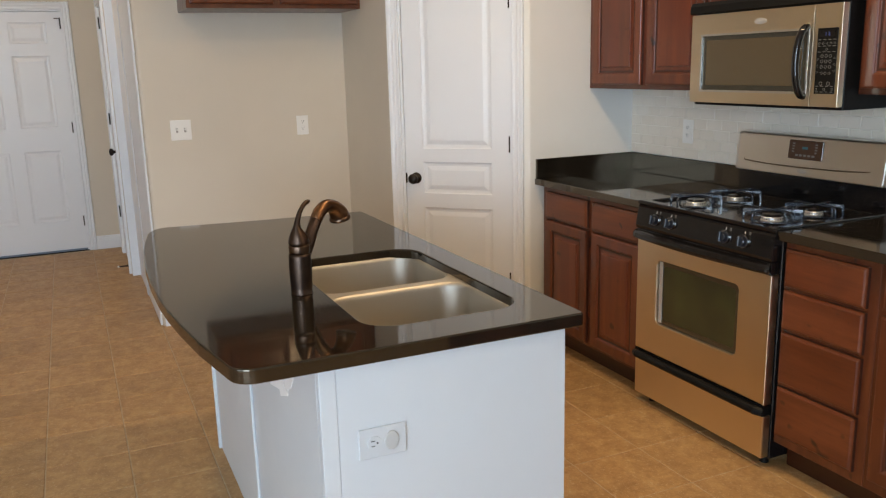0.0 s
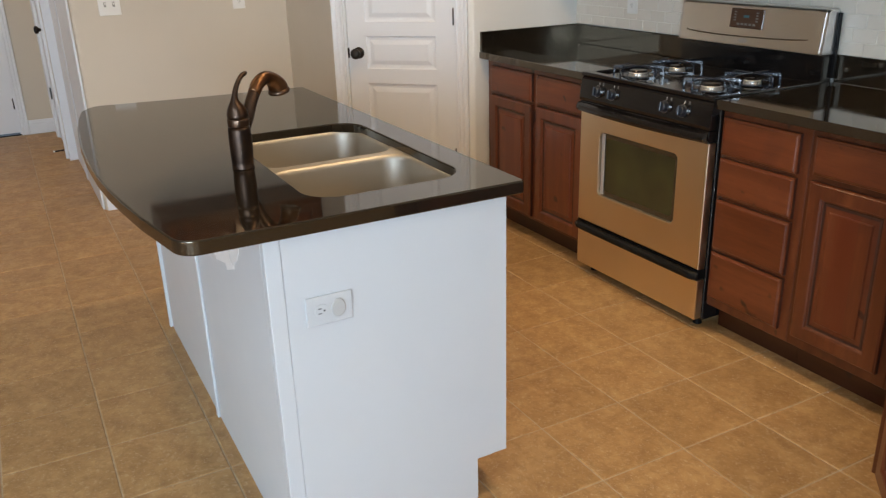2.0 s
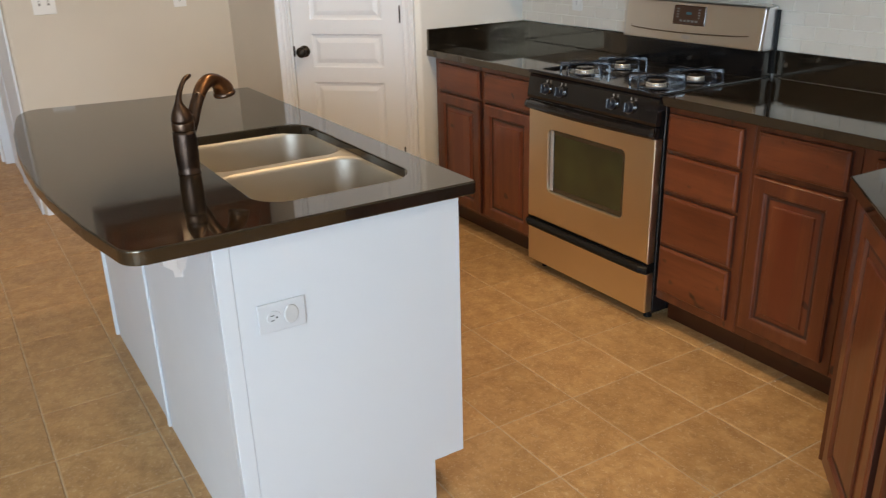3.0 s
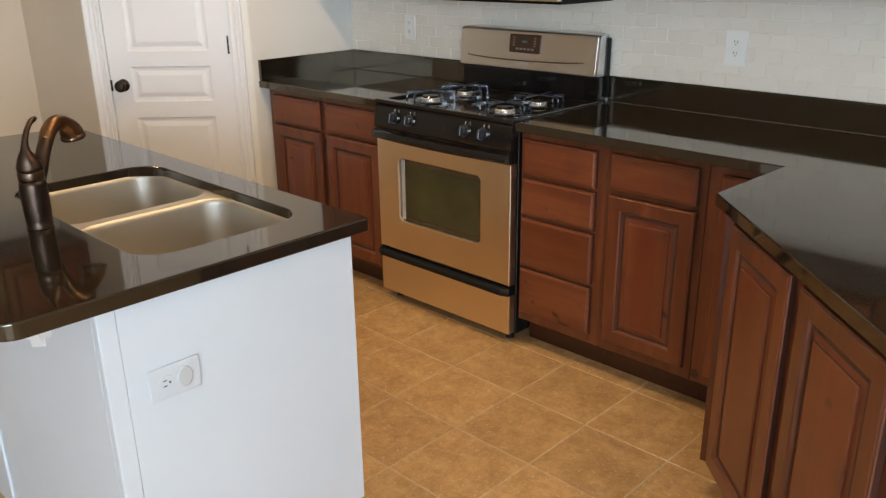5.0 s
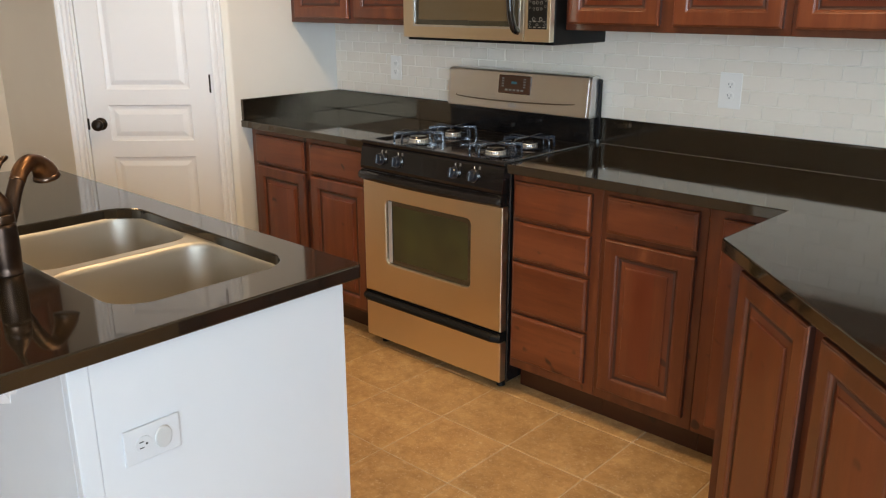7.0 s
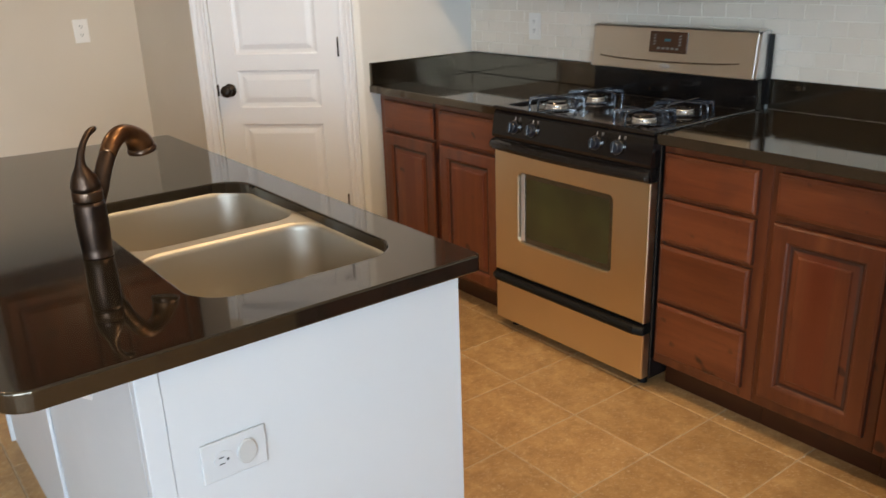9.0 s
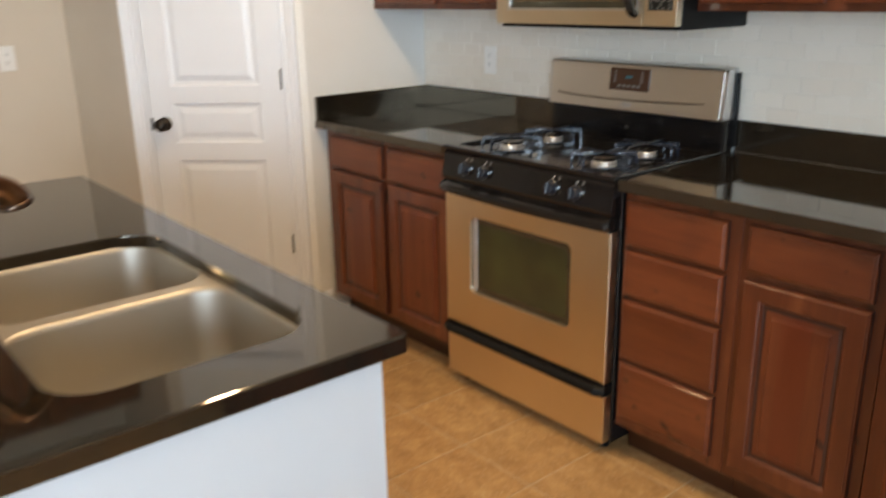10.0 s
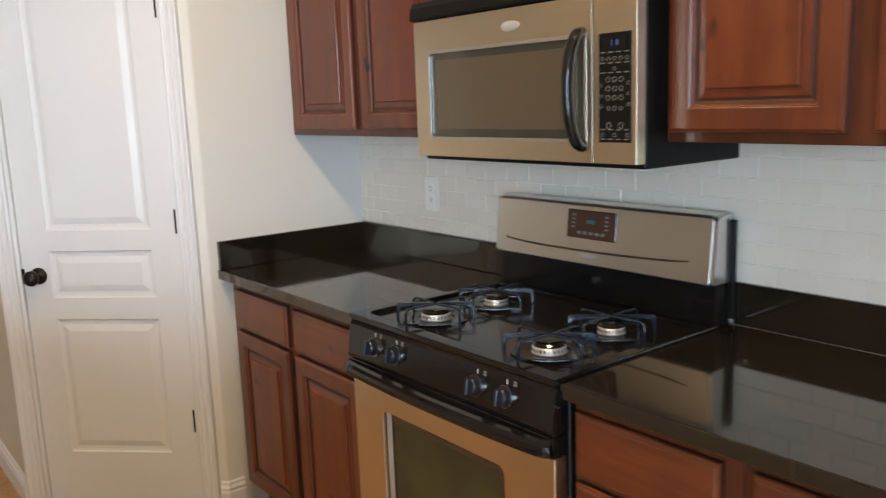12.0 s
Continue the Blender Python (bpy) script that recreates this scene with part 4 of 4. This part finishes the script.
# backguard
part("riser", box(RX0 + 0.002, RX1 - 0.002, -0.083, -0.024, 0.905, 1.023, 0.004), M_BLACK, rg, "black enamel riser")
prof = [(-0.030, 1.020), (-0.1025, 1.020), (-0.1048, 1.023), (-0.0885, 1.180), (-0.0857, 1.1845), (-0.081, 1.187), (-0.030, 1.189)]
bgm = Matrix(((0, 0, 1, RX0 + 0.012), (1, 0, 0, 0), (0, 1, 0, 0), (0, 0, 0, 1)))
bg = moulding(prof, RX1 - RX0 - 0.024, bgm)
bgo = part("backguard", bg, M_STEELN, rg, "brushed stainless backguard with a curved crease")
for x in (RX0, RX1 - 0.0115):
    sd = moulding([(-0.030, 1.021), (-0.0985, 1.021), (-0.1018, 1.026), (-0.0860, 1.175), (-0.080, 1.183), (-0.030, 1.187)], 0.0115, Matrix(((0, 0, 1, x), (1, 0, 0, 0), (0, 1, 0, 0), (0, 0, 0, 1))))
    part("end_cap", sd, M_POLISH, bgo, "polished steel end cap")
part("back_cover", box(RX0 - 0.002, RX1 + 0.012, -0.036, -0.024, 0.93, 1.173, 0.002), M_BLACKM, bgo, "black rear cover")


BG = Matrix.Translation((0, -0.104, 1.03)) @ Matrix.Rotation(-math.atan2(0.014, 0.135), 4, "X")
crease = smooth_path([(RX0 + 0.050, 0.0025, 0.072), (RX0 + 0.052, 0.0015, 0.042), (RX0 + 0.062, 0.000, 0.0345), (1.08, -0.0005, 0.0285), (1.274, -0.0005, 0.0285), (1.47, -0.0005, 0.034), (RX1 - 0.085, 0.000, 0.0405), (RX1 - 0.065, 0.0025, 0.045)], 5)
# A thin dark bar stands for the shade along the backguard's step.
part("crease", tube(crease, [0.0012 + 0.0018 * min(1, i / 12, (len(crease) - 1 - i) / 8) for i in range(len(crease))], 8), M_CREASE, bgo, "thin dark curved bar standing for the crease's shade", BG)
dp = part("display", box(1.186, 1.360, -0.005, 0.002, 0.062, 0.140, 0.003), M_DARKWOOD, bgo, "dark control display", BG)
part("clock", box(1.258, 1.286, -0.0058, -0.005, 0.104, 0.114), M_TEAL, dp, "dim teal clock digits")
for i in range(5):
    part("button", box(1.226 + i * 0.021, 1.240 + i * 0.021, -0.0058, -0.0048, 0.074, 0.082), M_INK, dp, "small pale touch button")
for sx in (1.206, 1.322):
    for i in range(4):
        part("button", box(sx, sx + 0.012, -0.0056, -0.0048, 0.090 + i * 0.011, 0.095 + i * 0.011), M_INK, dp, "small pale touch button")
part("badge", lathe([(0, 0), (0.019, 0), (0.018, 0.002), (0, 0.003)], 24, Matrix.Translation((1.268, -0.001, 0.013)) @ Matrix.Rotation(radians(90), 4, "X") @ Matrix.Diagonal((1.3, 0.5, 1, 1))), M_ALU, bgo, "small oval silver badge", BG)

# ---- microwave ----
MX0, MX1, MF, MZ0, MZ1 = 0.902, 1.656, -0.392, 1.330, 1.687
mw = thing("microwave", "over-the-range microwave with stainless front and black body", "microwave")
part("body", box(MX0 - 0.004, MX1 + 0.000, -0.362, -0.005, 1.318, 1.738, 0.004), M_BLACKM, mw, "black body")
vent = moulding([(-0.340, 1.690), (-0.396, 1.690), (-0.402, 1.696), (-0.398, 1.722), (-0.390, 1.736), (-0.340, 1.737)], MX1 - MX0 + 0.006, Matrix(((0, 0, 1, MX0 - 0.005), (1, 0, 0, 0), (0, 1, 0, 0), (0, 0, 0, 1))))
part("vent", vent, M_BLACKM, mw, "black top vent visor")
md = plate_with_hole((MX0, 1.536, MZ0, MZ1), (0.962, 1.516, 1.378, 1.604), 0.008, MF, -0.364, 0.0007)
mdo = part("door", md, M_STEEL, mw, "brushed stainless door")
part("bead", plate_with_hole((0.958, 1.520, 1.374, 1.608), (0.966, 1.512, 1.382, 1.600), 0.008, MF - 0.0010, MF + 0.004, 0.0005), M_STEELN, mdo, "bright bead round the window")
part("window", box(0.965, 1.513, -0.387, -0.370, 1.381, 1.601), M_GLASS, mdo, "dark microwave window glass")
part("window_screen", box(0.990, 1.488, -0.3885, -0.3875, 1.402, 1.582), M_SCREEN, mdo, "screen with the room's brownish reflection in its colour")
part("badge", lathe([(0, 0), (0.029, 0), (0.0275, 0.002), (0, 0.0035)], 24, Matrix.Translation((1.283, MF - 0.0002, 1.645)) @ Matrix.Rotation(radians(90), 4, "X") @ Matrix.Diagonal((1.08, 0.42, 1, 1))), M_ALU, mdo, "oval silver badge")
hpts = smooth_path([(1.507, -0.386, 1.612), (1.505, -0.408, 1.602), (1.501, -0.424, 1.56), (1.499, -0.430, 1.49), (1.501, -0.424, 1.42), (1.505, -0.408, 1.376), (1.507, -0.386, 1.366)], 5)
part("handle", tube(hpts, [0.0142] * len(hpts), 14), M_BLACK, mdo, "bowed glossy black door handle", smooth=True)
kpd = part("control_panel", box(1.539, MX1, MF, -0.364, MZ0, MZ1, 0.0006), M_STEEL, mw, "stainless control column")
kb = part("keypad", box(1.556, 1.643, MF - 0.002, MF + 0.002, 1.376, 1.604, 0.001), M_BLACKM, kpd, "black keypad with pale printed buttons")
part("display", box(1.566, 1.630, MF - 0.0028, MF - 0.002, 1.570, 1.596), M_BLACK, kb, "small dark clock display")
for z, s in ((1.5775, 1),):
    for x0 in (1.592, 1.604, 1.608):
        part("digit", box(x0, x0 + 0.0018, MF - 0.0034, MF - 0.0028, z, z + 0.012), M_DISP, kb, "blue lit clock digit")


def key(x, z, r):
    r *= 0.78
    part("button", lathe([(r * 0.78, 0), (r, 0), (r, 0.0006), (r * 0.78, 0.0006)], 14, Matrix.Translation((x, MF - 0.0021, z)) @ Matrix.Rotation(radians(90), 4, "X"), None, False), M_INK, kb, "pale ring-shaped button print")


for i in range(5):
    key(1.5665 + i * 0.0165, 1.551, 0.0055)
key(1.5995, 1.530, 0.0055)
for r_ in range(3):
    for q in range(3):
        key(1.582 + q * 0.0175, 1.508 - r_ * 0.019, 0.0075)
    key(1.5635, 1.496 - r_ * 0.022, 0.005)
    key(1.636, 1.500 - r_ * 0.022, 0.005)
for x, z, r in ((1.5995, 1.448, 0.007), (1.617, 1.448, 0.006), (1.584, 1.448, 0.006), (1.584, 1.412, 0.009), (1.616, 1.412, 0.009), (1.566, 1.392, 0.006), (1.600, 1.392, 0.006), (1.634, 1.392, 0.006)):
    key(x, z, r)
for i, z in enumerate((1.563, 1.541, 1.521, 1.402, 1.382)):
    for j in range(4):
        part("legend", box(1.562 + j * 0.021, 1.574 + j * 0.021, MF - 0.0026, MF - 0.002, z, z + 0.0022), M_INK, kb, "tiny printed legend")

# ---- plates and outlets ----


def outlet(name, label, m, w=0.074, h=0.118, kind="duplex", mat=None):
    mat = mat or M_PLATE
    o = thing(name, label, "outlet" if kind != "switch" else "light switch", m)
    part("plate", box(-w / 2, w / 2, -0.006, -0.0005, -h / 2, h / 2, 0.0022, seg=2), mat, o)
    if kind == "switch":
        for x in (-0.023, 0.023):
            t = part("toggle_frame", box(x - 0.006, x + 0.006, -0.0075, -0.006, -0.013, 0.013), M_SEAM, o, "grey switch slot")
            part("toggle", box(x - 0.0035, x + 0.0035, -0.015, -0.0075, -0.002, 0.010, 0.001), M_PLATE, t, "small white toggle")
        return o
    for z in (-0.020, 0.020):
        r = part("receptacle", cyl(0.017, 0.0165, 0, 0.002, 24, Matrix.Translation((0, -0.006, z)) @ Matrix.Rotation(radians(90), 4, "X")), mat, o, "white receptacle")
        for dx in (-0.006, 0.006):
            part("slot", box(dx - 0.001, dx + 0.001, -0.0086, -0.0081, z + 0.000, z + 0.009), M_SLOT, r, "dark slot")
        part("slot", cyl(0.0024, 0.0024, 0, 0.0006, 10, Matrix.Translation((0, -0.008, z - 0.006)) @ Matrix.Rotation(radians(90), 4, "X")), M_SLOT, r, "round dark ground slot")
    return o


outlet("outlet", "white duplex wall outlet on the tile near the corner", pose(0.462, -0.0075, 1.154))
outlet("outlet", "wide white duplex wall outlet on the white tile", pose(2.192, -0.0075, 1.164), 0.084, 0.128)
outlet("outlet", "white duplex wall outlet in the fridge alcove", pose(ALC_X, -1.516, 1.170, 0, 0, 90))
outlet("light_switch", "white double toggle switch plate on the warm grey wall", pose(ALC_X, -2.248, 1.178, 0, 0, 90), 0.118, 0.118, "switch")
o = outlet("outlet", "white sideways outlet on the island with a round plug cover", pose(2.1102, -2.285, 0.686, 0, 0, 90) @ Matrix.Rotation(radians(-90), 4, "Y"), 0.073, 0.114, mat=M_PLATEP)
part("plug_cover", cyl(0.021, 0.019, 0, 0.004, 24, Matrix.Translation((0, -0.0065, -0.021)) @ Matrix.Rotation(radians(90), 4, "X") @ Matrix.Diagonal((1.15, 0.85, 1, 1)), bevel=0.0015), M_COVER, o, "rounded greyish plug cover")

# Thin irregular patch, whiter and glossier than the back panel.
patch = [(1.40, 0.876), (1.43, 0.680), (1.455, 0.645), (1.50, 0.630), (1.56, 0.632), (1.62, 0.648), (1.715, 0.672), (1.725, 0.655), (1.81, 0.690), (1.815, 0.712), (1.85, 0.730), (1.88, 0.765), (1.91, 0.876)]
pb = bmesh.new()
fc = pb.faces.new([pb.verts.new((x, -2.4242, 0.876 - 0.9 * (0.876 - z))) for x, z in patch])
ex = bmesh.ops.extrude_face_region(pb, geom=[fc])["geom"]
bmesh.ops.translate(pb, verts=[v for v in ex if isinstance(v, bmesh.types.BMVert)], vec=(0, -0.0008, 0))
bmesh.ops.recalc_face_normals(pb, faces=pb.faces[:])
part("touch_up_patch", pb, M_GLOSSW, isl, "irregular glossy white patch")

for x, y in ((2.02, -0.60), (2.23, -0.585), (1.95, -0.575)):
    ch = thing("paint_chip", "tiny white paint chip on the tile floor by the cabinets", "debris", pose(x, y, 0, 0, 0, 70 * x))
    part("chip", box(-0.0025, 0.0025, -0.0013, 0.0013, 0, 0.001, 0.0003), M_GLOSSW, ch)

# ---- wall tile over the counter ----
TW, THH, TG = 0.0992, 0.0490, 0.0021
bs = structure("backsplash_tile", box(0.0, 4.05, -0.0045, -0.0002, 1.0165, UB - 0.0005), M_WGROUT, "white subway tile backsplash behind the range", "tile backsplash")
cache = {}


def tile_mesh(w, h, t, mat, bev, name):
    k = (round(w, 4), round(h, 4), name)
    if k not in cache:
        cache[k] = finish(name, rect_loft(w, h, [(0, -t + 1.4 * bev), (0.4 * bev, -t + 0.6 * bev), (bev, -t)]), mat)
    return cache[k]


row, z = 0, 1.0175
while z < UB - 0.004:
    hh = min(THH, UB - 0.001 - z)
    x = 1.7075 - 18 * (TW + TG) + ((row + 1) % 2) * (TW + TG) / 2
    while x < 3.05:
        a, b = max(x, 0.001), min(x + TW, 3.05)
        if b - a > 0.012:
            t = new("tile", tile_mesh(b - a, hh, 0.0036, M_SUBWAY, 0.0013, "wall_tile"))
            t.parent, t.location = bs, (a, -0.0045, z)
        x += TW + TG
    row, z = row + 1, z + THH + TG

# ---- floor tile ----
P, G = 0.3086, 0.0044
GX, GY = 1.299, -0.615
fl = bpy.data.objects["floor"]
half = (P - G) / 2
bmt = prism([(-half, -half), (half, -half), (half, half), (-half, half)], -0.006, 0.0)
bmesh.ops.bevel(bmt, geom=[e for e in bmt.edges if e.verts[0].co.z > -0.001 and e.verts[1].co.z > -0.001], offset=0.0022, segments=1, affect="EDGES")
tile_me = finish("floor_tile", bmt, M_TILE)
rng = random.Random(4)
far = bmesh.new()
for i in range(-18, 16):
    for j in range(-20, 3):
        cx, cy = GX + (i + 0.5) * P, GY + (j + 0.5) * P
        if cx < X0 - 0.1 or cx > X1 + 0.1 or cy < Y0 - 0.1 or cy > 0.1:
            continue
        near = (-0.7 < cx < 3.2 and -4.0 < cy < -0.35) or (cx <= -0.7 and -3.9 < cy < -1.2)
        tilt = (rng.uniform(-0.0006, 0.0006), rng.uniform(-0.0006, 0.0006))
        if near:
            t = new("tile", tile_me)
            t.parent, t.location, t.rotation_euler = fl, (cx, cy, 0.0), (*tilt, 0)
        else:
            vs = [far.verts.new((cx + sx * half, cy + sy * half, 0.0)) for sx, sy in ((-1, -1), (1, -1), (1, 1), (-1, 1))]
            far.faces.new(vs)
tagged(part("tile_field", far, M_TILEI, fl), "more of the same floor tile", kind="stuff")

# repeats that one could count
for ob in bpy.data.objects:
    if ob.parent is None and ob.get("category") in ("wall cabinet", "outlet", "debris"):
        ob["group"] = {"wall cabinet": "upper cabinets", "outlet": "wall outlets", "debris": "paint chips"}[ob["category"]]
    elif ob.parent is None and ob.get("category") == "cabinet":
        ob["group"] = "base cabinets"
